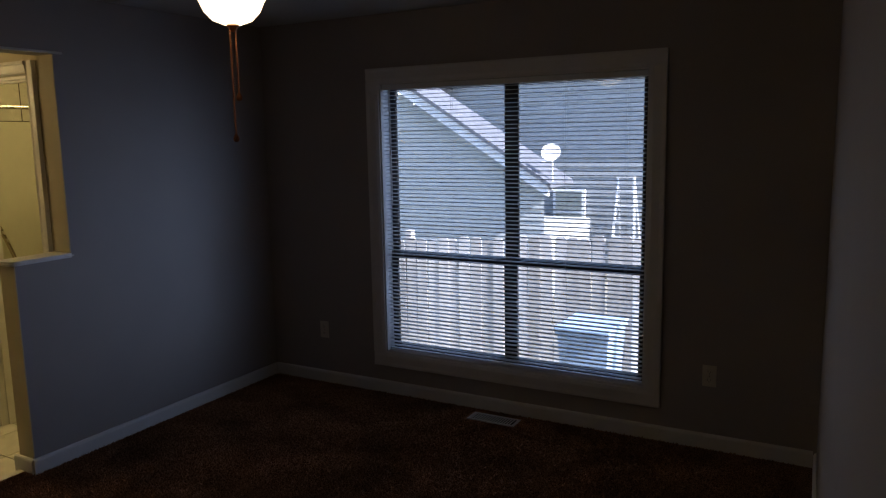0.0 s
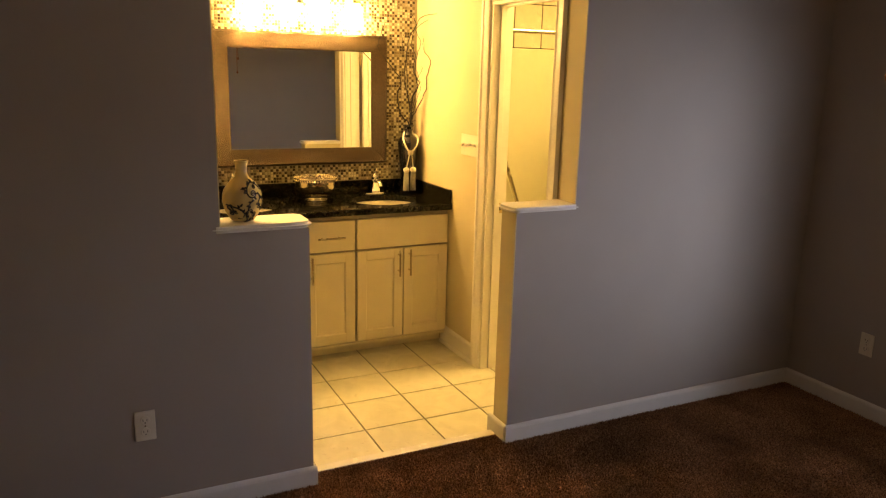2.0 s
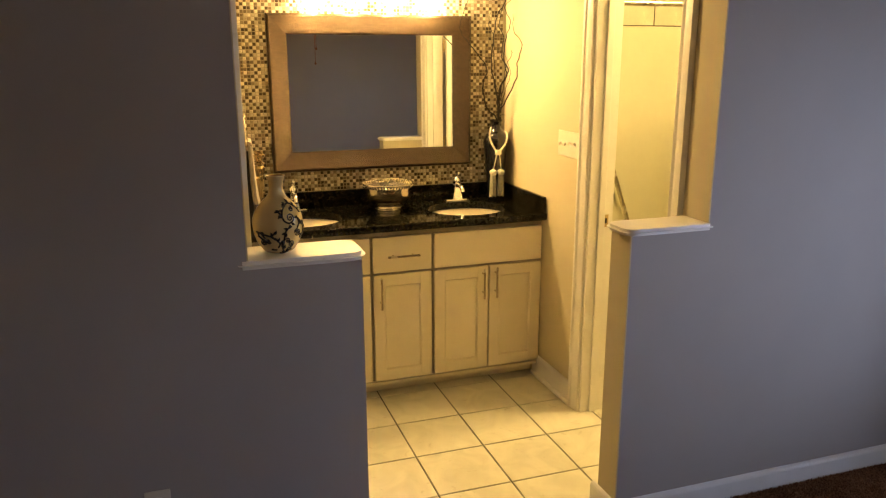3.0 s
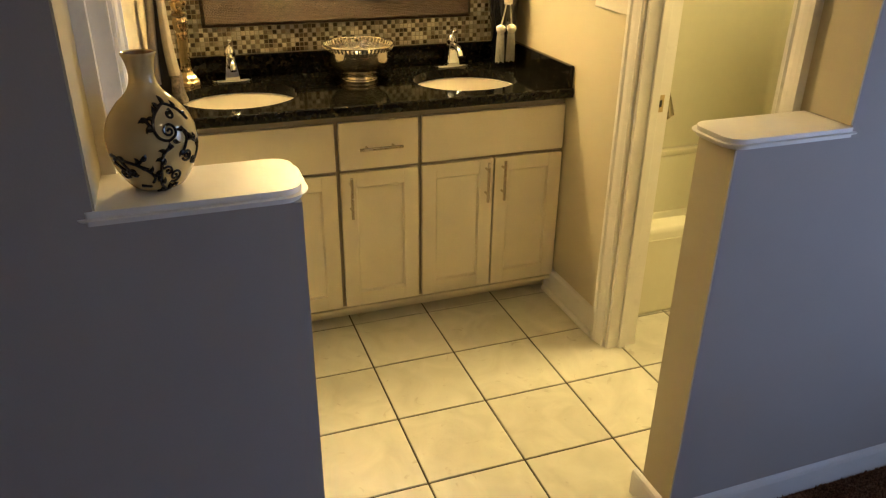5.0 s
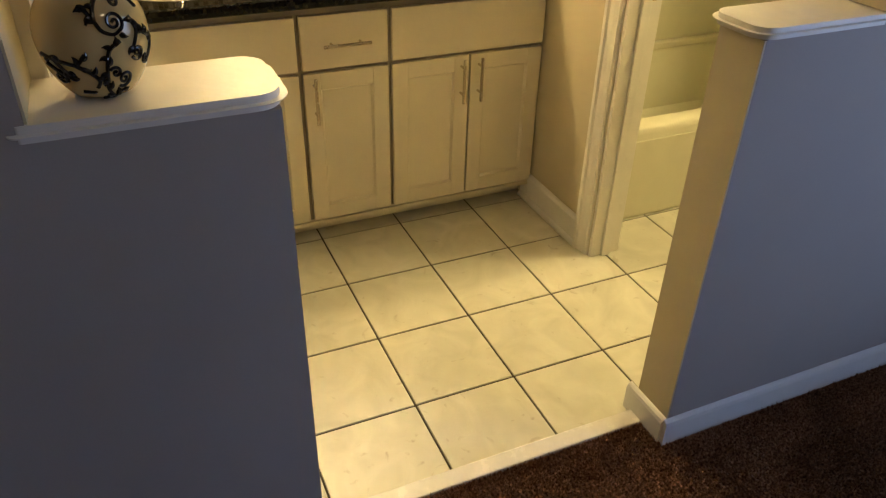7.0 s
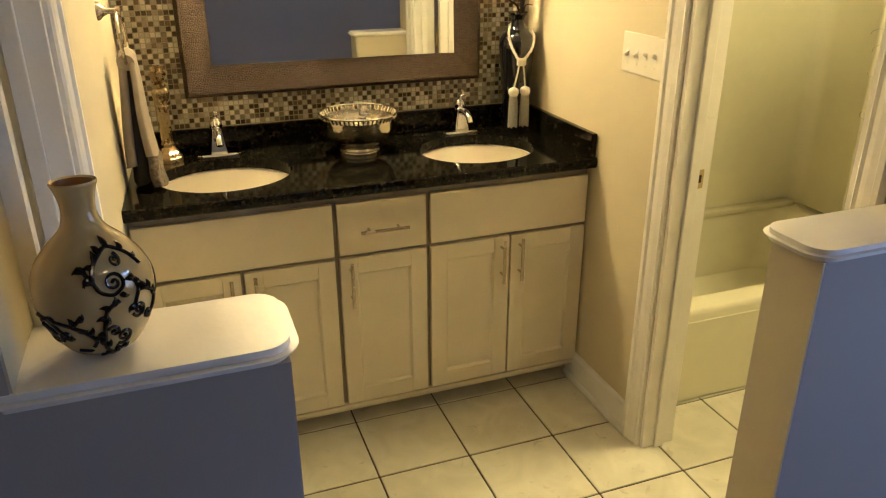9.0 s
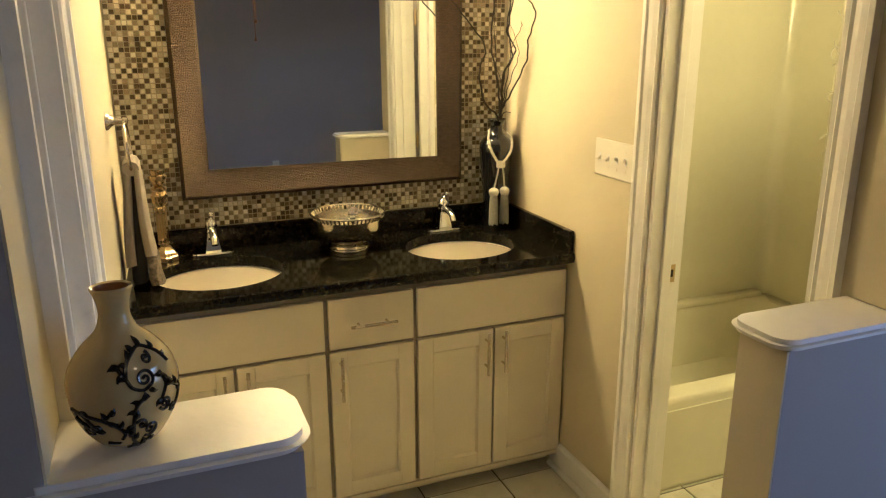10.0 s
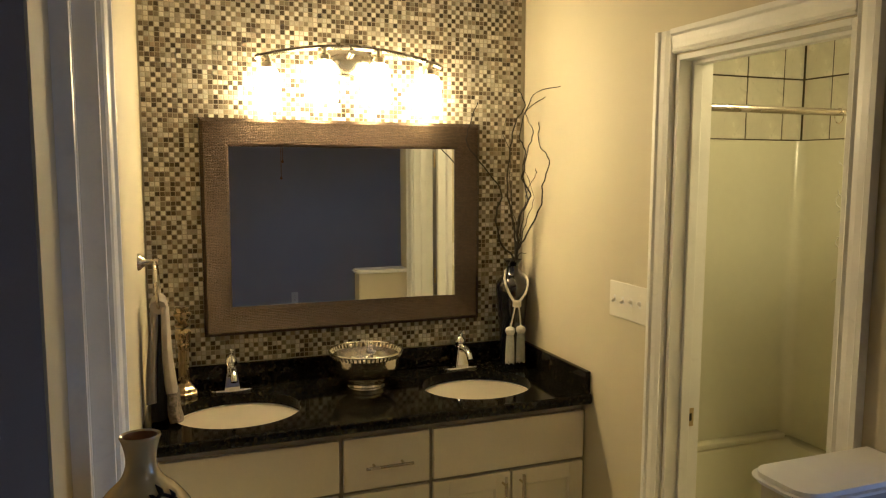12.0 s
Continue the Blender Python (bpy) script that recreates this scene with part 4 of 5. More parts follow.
sur = tagged(new("tub_surround"), "cream moulded tub surround panels below wall tiles", "tub surround")
bm = bmesh.new()
n = 8
pth = [(XV + 0.018, TY0 + 0.002)] + [(XV + 0.078 - 0.06 * math.cos(radians(90 * k / n)), 5.09 + 0.06 * math.sin(radians(90 * k / n))) for k in range(n + 1)] + [(TX1 - 0.01, 5.150)]
back = [(XV + 0.004, TY0 + 0.002)] + [(XV + 0.004, 5.09 + 0.075 * k / n) if k < n else (XV + 0.004, 5.166) for k in range(n + 1)] + [(TX1 - 0.01, 5.166)]
for zlo, zhi in ((0.376, 1.805),):
    a = [bm.verts.new((x, y, zlo)) for x, y in pth]
    b = [bm.verts.new((x, y, zhi - 0.006)) for x, y in pth]
    c = [bm.verts.new((x - 0.006 if x < XV + 0.03 else x, y, zhi)) for x, y in pth]
    d = [bm.verts.new((x, y, zhi)) for x, y in back]
    for p, q in ((a, b), (b, c), (c, d)):
        for k in range(len(p) - 1):
            bm.faces.new((p[k], p[k + 1], q[k + 1], q[k]))
part("panel", bm, ACRYLIC, sur, smooth=True)
part("ledge", box(XV + 0.0185, XV + 0.075, TY0 + 0.01, 5.10, 0.3755, 0.405, bevel=0.008), ACRYLIC, sur, smooth=True)

# wall tiles above the surround
band = tagged(new("wall_tile_band"), "cream square wall tiles above the tub surround", "wall tile", kind="structure")
tile_meshes = {}


def wall_tile(w, m):
    if w not in tile_meshes:
        tile_meshes[w] = mesh_of(box(0.0, 0.008, -w / 2, w / 2, -0.1385, 0.1385, bevel=0.0015, seg=1), "wall_tile", WTILE)
    t = new("tile", tile_meshes[w])
    t.parent = band
    t.matrix_local = m


for r in range(2):
    z = 1.949 + 0.284 * r
    wall_tile(0.112, pose(XV + 0.001, 5.104, z))
    for k in range(5):
        wall_tile(0.208, pose(XV + 0.001, 4.938 - 0.215 * k, z))
    wall_tile(0.150, pose(-4.557, 5.169, z, 0, 0, -90))
    for k in range(3):
        wall_tile(0.208, pose(-4.373 + 0.215 * k, 5.169, z, 0, 0, -90))
part("grout_bed", box(XV + 0.0005, XV + 0.006, YR + 0.12, 5.165, 1.806, ZC - 0.001), GROUT, band)
part("grout_bed", box(XV + 0.007, -3.75, 5.163, 5.1695, 1.806, ZC - 0.001), GROUT, band)

rod = thing("shower_rod", "brushed nickel shower curtain rod above the tub", "curtain rod")
part("rail", tube(bmesh.new(), [(-3.87, TY0 - 0.001, 1.87), (-3.87, 5.162, 1.87)], 0.0125, 16), NICKEL, rod, smooth=True)
part("flange", lathe(bmesh.new(), [(0.032, 0), (0.03, 0.01), (0.015, 0.018)], n=20), NICKEL, rod, smooth=True).matrix_local = pose(-3.87, YR + 0.1155, 1.87, -90, 0, 0)
part("flange", lathe(bmesh.new(), [(0.032, 0), (0.03, 0.01), (0.015, 0.018)], n=20), NICKEL, rod, smooth=True).matrix_local = pose(-3.87, 5.163, 1.87, 90, 0, 0)

bar = thing("grab_bar", "slanting polished grab bar on the tub surround", "grab bar")
part("rail", tube(bmesh.new(), spline([(XV + 0.022, 4.335, 1.075), (XV + 0.055, 4.34, 1.07), (XV + 0.06, 4.36, 1.02), (XV + 0.06, 4.51, 0.62), (XV + 0.055, 4.522, 0.585), (XV + 0.022, 4.525, 0.58)], 6), 0.014, 12), NICKEL, bar, smooth=True)
for y, z in ((4.335, 1.075), (4.525, 0.58)):
    part("flange", lathe(bmesh.new(), [(0.034, 0), (0.033, 0.006), (0.018, 0.010)], n=22), NICKEL, bar, smooth=True).matrix_local = pose(XV + 0.0185, y, z, 0, 90, 0)

# shower curtain bunched at the far end of the rod
cur = thing("shower_curtain", "white shower curtain with dark scrolls, pushed aside", "shower curtain")
bm = bmesh.new()
NY = 66
cols = []
for k in range(NY + 1):
    u = k / NY
    y = 4.515 + 0.62 * u
    x = -3.825 + 0.032 * math.sin(u * 2 * math.pi * 9) * (0.6 + 0.4 * math.sin(5 * u))
    cols.append([bm.verts.new((x * 1 + 0.006 * math.sin(3 * z + 9 * u), y + 0.012 * (1.86 - z) * math.sin(7 * u + z), z)) for z in [0.22 + (1.85 - 0.22) * i / 10 for i in range(11)]])
for a, b in zip(cols, cols[1:]):
    for i in range(10):
        bm.faces.new((a[i], b[i], b[i + 1], a[i + 1]))
clo = part("cloth", bm, CURTAIN, cur, smooth=True)
md = clo.modifiers.new("thick", 'SOLIDIFY')
md.thickness = 0.0015
for k in range(9):
    y = 4.53 + 0.07 * k
    bm = bmesh.new()
    tube(bm, [(-3.87 + 0.019 * math.cos(radians(a)), y, 1.858 + 0.026 * math.sin(radians(a))) for a in range(-60, 301, 24)], 0.0018, 6)
    part("ring", bm, NICKEL, cur)

# ---- cream vase on the half-wall ----
def radius_at(prof, z):
    for (r0, z0), (r1, z1) in zip(prof, prof[1:]):
        if z0 <= z <= z1:
            t = (z - z0) / max(1e-6, z1 - z0)
            return r0 + (r1 - r0) * t
    return prof[-1][0]


def smooth_profile(ctrl, steps=6):
    return [(p.x, p.y) for p in spline([(r, z, 0) for r, z in ctrl], steps)]


vs = thing("ceramic_vase", "cream round-bellied ceramic vase with black raised scrolls, on the half-wall cap", "vase", at=(-2.952, 2.266, 1.0895))
vs.scale = (1.0, 1.0, 1.0)
VP = smooth_profile([(0.030, 0.0), (0.044, 0.008), (0.063, 0.040), (0.0715, 0.082), (0.066, 0.115), (0.047, 0.143), (0.028, 0.162), (0.0205, 0.180), (0.0205, 0.196), (0.0235, 0.210), (0.0272, 0.220)])
VSX = 0.82
bm = bmesh.new()
lathe(bm, [(0.0, 0.0)] + VP + [(0.0262, 0.2225), (0.0225, 0.2205)], n=56, sx=VSX, cap=False)
part("body", bm, VASE, vs, smooth=True)
part("mouth", lathe(bmesh.new(), [(0.0226, 0.2207), (0.018, 0.205), (0.016, 0.18), (0.0, 0.178)], n=32, sx=VSX, cap=False), RUST, vs, "rust-coloured inside of the neck", True)


def on_vase(u, z, lift=0.0006):
    """A point on the vase: u is metres along the belly from the front, z the height."""
    a = u / 0.070
    r = radius_at(VP, z) + lift
    return Vector((VSX * r * math.cos(a), r * math.sin(a), z))


def vine(bm, ctrl, w0, w1):
    pts = spline([(u, z, 0) for u, z in ctrl], 7)
    n = len(pts)
    tube(bm, [on_vase(p.x, p.y) for p in pts], [w0 + (w1 - w0) * k / (n - 1) for k in range(n)], 6)


def curl(bm, u, z, r, a0, turns, w, hand=1):
    """A spiral scroll ending in a bead."""
    pts, ws = [], []
    n = int(20 * turns)
    for k in range(n + 1):
        t = k / n
        a = radians(a0) + hand * turns * 2 * math.pi * t
        rr = r * (1 - 0.86 * t)
        pts.append(on_vase(u + rr * math.cos(a), z + rr * math.sin(a)))
        ws.append(w * (1.0 - 0.25 * t))
    tube(bm, pts, ws, 6)
    lathe(bm, [(0, -0.003), (0.003, 0), (0, 0.003)], pts[-1], 8)


def leaf(bm, u, z, a, ln, w):
    """A curved, pointed leaf lying on the vase."""
    pts, ws = [], []
    for k in range(8):
        t = k / 7
        ang = radians(a + 38 * t)
        pts.append(on_vase(u + ln * t * math.cos(ang), z + ln * t * math.sin(ang)))
        ws.append(max(0.0006, w * math.sin(math.pi * min(1, 0.25 + 0.75 * t))))
    tube(bm, pts, ws, 6, 0.9)


def relief(ctrl):
    bm = bmesh.new()
    vine(bm, ctrl, 0.0030, 0.0024)
    u, z = ctrl[-1]
    lathe(bm, [(0, -0.003), (0.0032, 0), (0, 0.003)], on_vase(u, z), 8)
    part("scroll", bm, BLACKGLAZE, vs, "black raised relief", True)


def sprig(u, z, a):
    bm = bmesh.new()
    leaf(bm, u, z, a, 0.0120, 0.0042)
    part("leaf", bm, BLACKGLAZE, vs, "black raised relief", True)


# each raised line runs through (along the belly, height) points; the scrolls curl up beside them
relief([(-0.012, 0.128), (-0.003, 0.124), (0.006, 0.111), (0.013, 0.098), (0.026, 0.092), (0.037, 0.097)])
relief([(0.006, 0.108), (0.009, 0.126), (0.02, 0.138), (0.041, 0.146), (0.066, 0.135), (0.076, 0.118)])
relief([(0.052, 0.11), (0.059, 0.093), (0.054, 0.078), (0.047, 0.065)])
relief([(0.058, 0.088), (0.072, 0.085), (0.091, 0.07), (0.083, 0.051), (0.07, 0.046)])
relief([(0.032, 0.083), (0.017, 0.073), (0.011, 0.052), (0.009, 0.032), (0.008, 0.017), (0.02, 0.005), (0.035, 0.011)])
relief([(-0.078, 0.069), (-0.042, 0.06), (-0.026, 0.057), (-0.015, 0.069)])
relief([(-0.03, 0.057), (-0.012, 0.045), (-0.003, 0.032), (-0.008, 0.022)])
relief([(-0.057, 0.064), (-0.046, 0.047), (-0.035, 0.04)])
relief([(-0.073, 0.057), (-0.051, 0.042), (-0.051, 0.032)])
relief([(-0.004, 0.004), (0.009, 0.001), (0.024, 0.005)])
relief([(-0.036, 0.016), (-0.026, 0.015), (-0.016, 0.014)])
relief([(0.13, 0.03), (0.125, 0.075), (0.15, 0.11), (0.175, 0.085), (0.155, 0.07)])
relief([(-0.15, 0.03), (-0.145, 0.075), (-0.17, 0.11), (-0.195, 0.085), (-0.175, 0.07)])
for u, z, r, a0, turns, hand in [(0.03, 0.107, 0.0125, 300, 1.6, 1), (0.041, 0.131, 0.0085, 60, 1.2, -1), (0.057, 0.062, 0.0105, 200, 1.6, 1), (0.075, 0.05, 0.0075, 320, 1.2, -1), (0.035, 0.03, 0.0125, 230, 1.6, 1), (0.021, 0.041, 0.0085, 150, 1.2, -1), (-0.038, 0.042, 0.008, 330, 1.2, -1), (-0.06, 0.038, 0.01, 40, 1.4, -1)]:
    bm = bmesh.new()
    curl(bm, u, z, r, a0, turns, 0.0024, hand)
    part("scroll", bm, BLACKGLAZE, vs, "black raised relief", True)
for u, z, a in [(-0.005, 0.124, 150), (-0.002, 0.122, 100), (0.003, 0.116, 200), (0.006, 0.111, 160), (0.009, 0.126, 140), (0.014, 0.133, 60), (0.024, 0.141, 100), (0.041, 0.146, 60), (0.06, 0.138, 20), (0.07, 0.129, 330), (0.035, 0.092, 290), (0.054, 0.103, 130), (0.057, 0.093, 40), (0.066, 0.087, 70), (0.075, 0.083, 50), (0.083, 0.073, 10), (0.05, 0.07, 190)]:
    sprig(u, z, a)
for u, z, a in [(0.024, 0.078, 40), (0.019, 0.073, 120), (0.014, 0.062, 150), (0.012, 0.054, 30), (0.01, 0.04, 160), (0.009, 0.032, 200), (0.009, 0.019, 20), (0.015, 0.006, 150), (0.026, 0.006, 60), (0.037, 0.014, 320), (-0.051, 0.062, 110), (-0.065, 0.066, 200), (-0.026, 0.057, 70), (-0.018, 0.064, 20), (-0.021, 0.052, 310), (-0.01, 0.043, 20), (-0.005, 0.036, 330), (-0.046, 0.047, 230)]:
    sprig(u, z, a)

# ---- silver bowl ----
bw = thing("silver_bowl", "silver footed bowl with a pierced rim and lilac glass pieces", "bowl", at=(-4.450, 2.978, 0.8855))
BP = smooth_profile([(0.048, 0.036), (0.088, 0.045), (0.113, 0.074), (0.122, 0.118)], 6)
bm = bmesh.new()
lathe(bm, [(0.0, 0.033)] + BP + [(0.1195, 0.118)] + [(r - 0.003, z + 0.002) for r, z in reversed(BP)] + [(0.0, 0.039)], n=56)
part("bowl", bm, SILVER, bw, smooth=True)
part("foot", lathe(bmesh.new(), smooth_profile([(0.069, 0.0), (0.069, 0.009), (0.063, 0.013), (0.061, 0.024), (0.065, 0.029), (0.058, 0.034), (0.050, 0.040)], 4), n=48), SILVER, bw, "stepped polished foot", True)
part("rim", tube(bmesh.new(), [(0.131 * math.cos(2 * math.pi * k / 64), 0.131 * math.sin(2 * math.pi * k / 64), 0.136) for k in range(65)], 0.0038, 8), SILVER, bw, smooth=True)
bm = bmesh.new()
for k in range(52):
    a = 2 * math.pi * k / 52
    c, s = math.cos(a), math.sin(a)
    tube(bm, [(0.1215 * c, 0.1215 * s, 0.117), (0.127 * c, 0.127 * s, 0.126), (0.131 * c, 0.131 * s, 0.135)], 0.0032, 6)
part("pierced_band", bm, SILVER, bw)
rng = random.Random(8)
for k in range(6):
    a, r = rng.uniform(0, 6.28), rng.uniform(0.0, 0.075)
    bm = bmesh.new()
    bmesh.ops.create_icosphere(bm, subdivisions=1, radius=rng.uniform(0.018, 0.026))
    for v in bm.verts:
        v.co *= rng.uniform(0.8, 1.15)
    p = part("glass_piece", bm, CRYSTAL if k % 2 else SILVER, bw)
    p.matrix_local = pose(r * math.cos(a), r * math.sin(a), 0.080 + rng.uniform(0, 0.02) + (0.03 if k == 1 else 0), rng.uniform(0, 90), rng.uniform(0, 90), 0)

# ---- candlestick ----
cs = thing("candlestick", "tall aged-pewter fluted candlestick on the granite", "candlestick", at=(-4.565, 2.362, 0.8855))
bm = bmesh.new()
lathe(bm, [(0.047, 0.0), (0.047, 0.012), (0.040, 0.016), (0.037, 0.026), (0.028, 0.034), (0.022, 0.046)], n=6)
part("base", bm, PEWTER, cs)
bm = bmesh.new()
prof = [(0.016, 0.044), (0.020, 0.055), (0.017, 0.064), (0.0165, 0.17), (0.020, 0.180), (0.016, 0.188), (0.022, 0.20), (0.025, 0.225), (0.018, 0.238)]
rings = [[bm.verts.new((r * (1 + 0.09 * (k % 2)) * math.cos(2 * math.pi * k / 28), r * (1 + 0.09 * (k % 2)) * math.sin(2 * math.pi * k / 28), z)) for k in range(28)] for r, z in prof]
for a, b in zip(rings, rings[1:]):
    for k in range(28):
        bm.faces.new((a[k], a[(k + 1) % 28], b[(k + 1) % 28], b[k]))
part("fluted_stem", bm, PEWTER, cs)
part("collar", lathe(bmesh.new(), [(0.014, 0.236), (0.026, 0.244), (0.027, 0.250), (0.016, 0.256), (0.021, 0.268), (0.028, 0.280)], n=32), PEWTER, cs, smooth=True)
part("cup", lathe(bmesh.new(), [(0.028, 0.279), (0.031, 0.284), (0.030, 0.291), (0.022, 0.294), (0.022, 0.306), (0.024, 0.309), (0.017, 0.311), (0.0, 0.309)], n=32), PEWTER, cs, smooth=True)

# ---- dark vase with branches and tassels ----
tv = thing("tall_glass_vase", "dark navy glass vase holding black curly branches on the granite", "vase", at=(-4.565, 3.615, 0.8855))
TP = smooth_profile([(0.040, 0.0), (0.044, 0.01), (0.050, 0.12), (0.062, 0.26), (0.066, 0.315), (0.055, 0.345), (0.030, 0.368), (0.024, 0.385), (0.026, 0.405), (0.038, 0.425)], 5)
part("body", lathe(bmesh.new(), [(0.0, 0.0)] + TP + [(0.036, 0.424), (0.022, 0.395), (0.0, 0.38)], n=48), NAVYGLASS, tv, smooth=True)


def branch(ctrl, r):
    """A curly twig rising out of the vase, thinning to its tip."""
    pts = spline(ctrl, 8)
    n = len(pts)
    wob = [p + Vector((0.002 * math.sin(1.9 * k), 0.002 * math.sin(1.3 * k + 1), 0)) for k, p in enumerate(pts)]
    for p in wob:
        p.y = min(p.y, 0.078)
    part("branch", tube(bmesh.new(), wob, [r * (1 - 0.68 * k / (n - 1)) for k in range(n)], 6), TWIG, tv, smooth=True)


branch([(0, 0, 0.36), (0.013, -0.003, 0.436), (0.025, -0.063, 0.491), (0.038, -0.093, 0.608), (0.05, -0.076, 0.695), (0.062, -0.159, 0.794), (0.075, -0.229, 0.872), (0.088, -0.233, 0.928), (0.1, -0.201, 1.03)], 0.0048)
branch([(0, 0, 0.36), (0.009, 0.009, 0.454), (0.017, -0.007, 0.568), (0.026, -0.04, 0.708), (0.034, -0.032, 0.863), (0.043, -0.016, 0.964), (0.051, 0.019, 1.025), (0.06, -0.013, 1.087)], 0.0048)
branch([(0, 0, 0.36), (0.03, 0.003, 0.457), (0.06, -0.006, 0.59), (0.09, 0.028, 0.682), (0.12, -0.023, 0.75), (0.15, -0.028, 0.851), (0.18, -0.066, 0.915), (0.21, -0.026, 1.052), (0.24, 0.064, 1.084)], 0.0044)
branch([(0, 0, 0.36), (0.031, 0.004, 0.457), (0.063, 0.026, 0.524), (0.094, 0.073, 0.645), (0.126, 0.061, 0.719), (0.157, 0.071, 0.815), (0.189, 0.01, 0.877), (0.22, -0.008, 0.955)], 0.004)
branch([(0, 0, 0.36), (0.018, 0.008, 0.455), (0.035, 0.012, 0.597), (0.053, 0.035, 0.657), (0.07, 0.008, 0.754), (0.088, 0.014, 0.853), (0.105, 0.028, 0.924), (0.123, -0.012, 0.997), (0.14, 0.056, 1.054)], 0.0042)
branch([(0, 0, 0.36), (0.04, 0.007, 0.476), (0.08, 0.02, 0.59), (0.12, 0.027, 0.674), (0.16, -0.028, 0.773)], 0.0026)
branch([(0, 0, 0.36), (0.036, 0.005, 0.476), (0.072, 0.01, 0.608), (0.108, 0.006, 0.701), (0.144, 0.022, 0.764), (0.18, -0.0, 0.786)], 0.0024)
branch([(0, 0, 0.36), (0.006, 0.008, 0.473), (0.012, -0.02, 0.726), (0.018, -0.028, 0.854), (0.024, -0.058, 0.915), (0.03, -0.05, 0.98)], 0.0024)
branch([(0, 0, 0.36), (0.013, 0.007, 0.474), (0.025, 0.018, 0.521), (0.038, -0.026, 0.644), (0.05, -0.033, 0.772)], 0.0024)
branch([(0, 0, 0.36), (0.025, 0.016, 0.446), (0.05, 0.036, 0.452)], 0.003)

tas = thing("tassel_cord", "ivory rope tie with two grey tassels round the vase neck", "tassel", at=(-4.565, 3.615, 0.8855))


def twisted_cord(pts, r, name="cord"):
    bm = bmesh.new()
    P3 = spline(pts, 8)
    for ph in (0, 2.09, 4.19):
        q = []
        for i, p in enumerate(P3):
            d = (P3[min(i + 1, len(P3) - 1)] - P3[max(i - 1, 0)]).normalized()
            u = d.orthogonal().normalized()
            w = d.cross(u)
            a = ph + i * 0.75
            q.append(p + 0.72 * r * (math.cos(a) * u + math.sin(a) * w))
        tube(bm, q, 0.50 * r, 6)
    return part(name, bm, ROPE, tas, smooth=True)


twisted_cord([(0.0, -0.030, 0.375), (0.040, -0.052, 0.350), (0.066, -0.050, 0.310), (0.078, -0.030, 0.270), (0.080, -0.020, 0.262)], 0.0045)
twisted_cord([(0.0, 0.032, 0.375), (0.040, 0.046, 0.350), (0.066, 0.030, 0.305), (0.078, -0.006, 0.268), (0.080, -0.016, 0.262)], 0.0045)
twisted_cord([(-0.005, -0.031, 0.377), (-0.030, 0.0, 0.385), (-0.005, 0.033, 0.377)], 0.0045)
bm = bmesh.new()
for k in range(4):
    c = Vector((0.081, -0.018, 0.250 + 0.006 * k))
    tube(bm, [c + Vector((0.010 * math.cos(a / 10 * 6.2832), 0.015 * math.sin(a / 10 * 6.2832), 0.001 * (a % 3))) for a in range(11)], 0.0036, 6)
part("knot", bm, ROPE, tas, smooth=True)
for y0, y1, zt in ((-0.026, -0.042, 0.152), (-0.010, 0.004, 0.153)):
    twisted_cord([(0.081, y0, 0.250), (0.080, y0 + 0.4 * (y1 - y0), 0.215), (0.074, y1, zt + 0.012)], 0.0028, "tassel_cord_strand")
    part("tassel_knob", lathe(bmesh.new(), smooth_profile([(0.004, zt + 0.018), (0.017, zt + 0.010), (0.019, zt - 0.003), (0.014, zt - 0.014)], 4), (0.074, y1, 0), 18), ROPE, tas, smooth=True)
    bm = bmesh.new()
    for k in range(19):
        a = 2 * math.pi * k / 19
        c, s = math.cos(a), math.sin(a)
        tube(bm, [(0.074 + 0.012 * c, y1 + 0.012 * s, zt - 0.012), (0.074 + 0.016 * c, y1 + 0.0145 * s, zt - 0.05), (0.074 + 0.0165 * c, y1 + 0.0165 * s, zt - 0.125 - 0.003 * (k % 3))], 0.0021, 5)
    part("fringe", bm, FRINGE, tas, "grey-ivory bullion fringe")

# ---- towel ring and towel ----
tr = thing("towel_ring", "brushed nickel towel ring on the cream wall", "towel ring")
fl = part("flange", lathe(bmesh.new(), [(0.026, 0.0), (0.025, 0.006), (0.015, 0.016), (0.009, 0.028), (0.008, 0.046), (0.012, 0.050), (0.012, 0.060), (0.0, 0.062)], n=28), NICKEL, tr, smooth=True)
fl.matrix_local = pose(-4.32, YL + 0.0005, 1.385, -90, 0, 0)
bm = bmesh.new()
tube(bm, [(-4.32 + 0.072 * math.sin(2 * math.pi * k / 40), YL + 0.050 + 0.008 * (1 - math.cos(2 * math.pi * k / 40)) / 2, 1.310 + 0.075 * math.cos(2 * math.pi * k / 40)) for k in range(41)], 0.0048, 10)
part("ring", bm, NICKEL, tr, smooth=True)


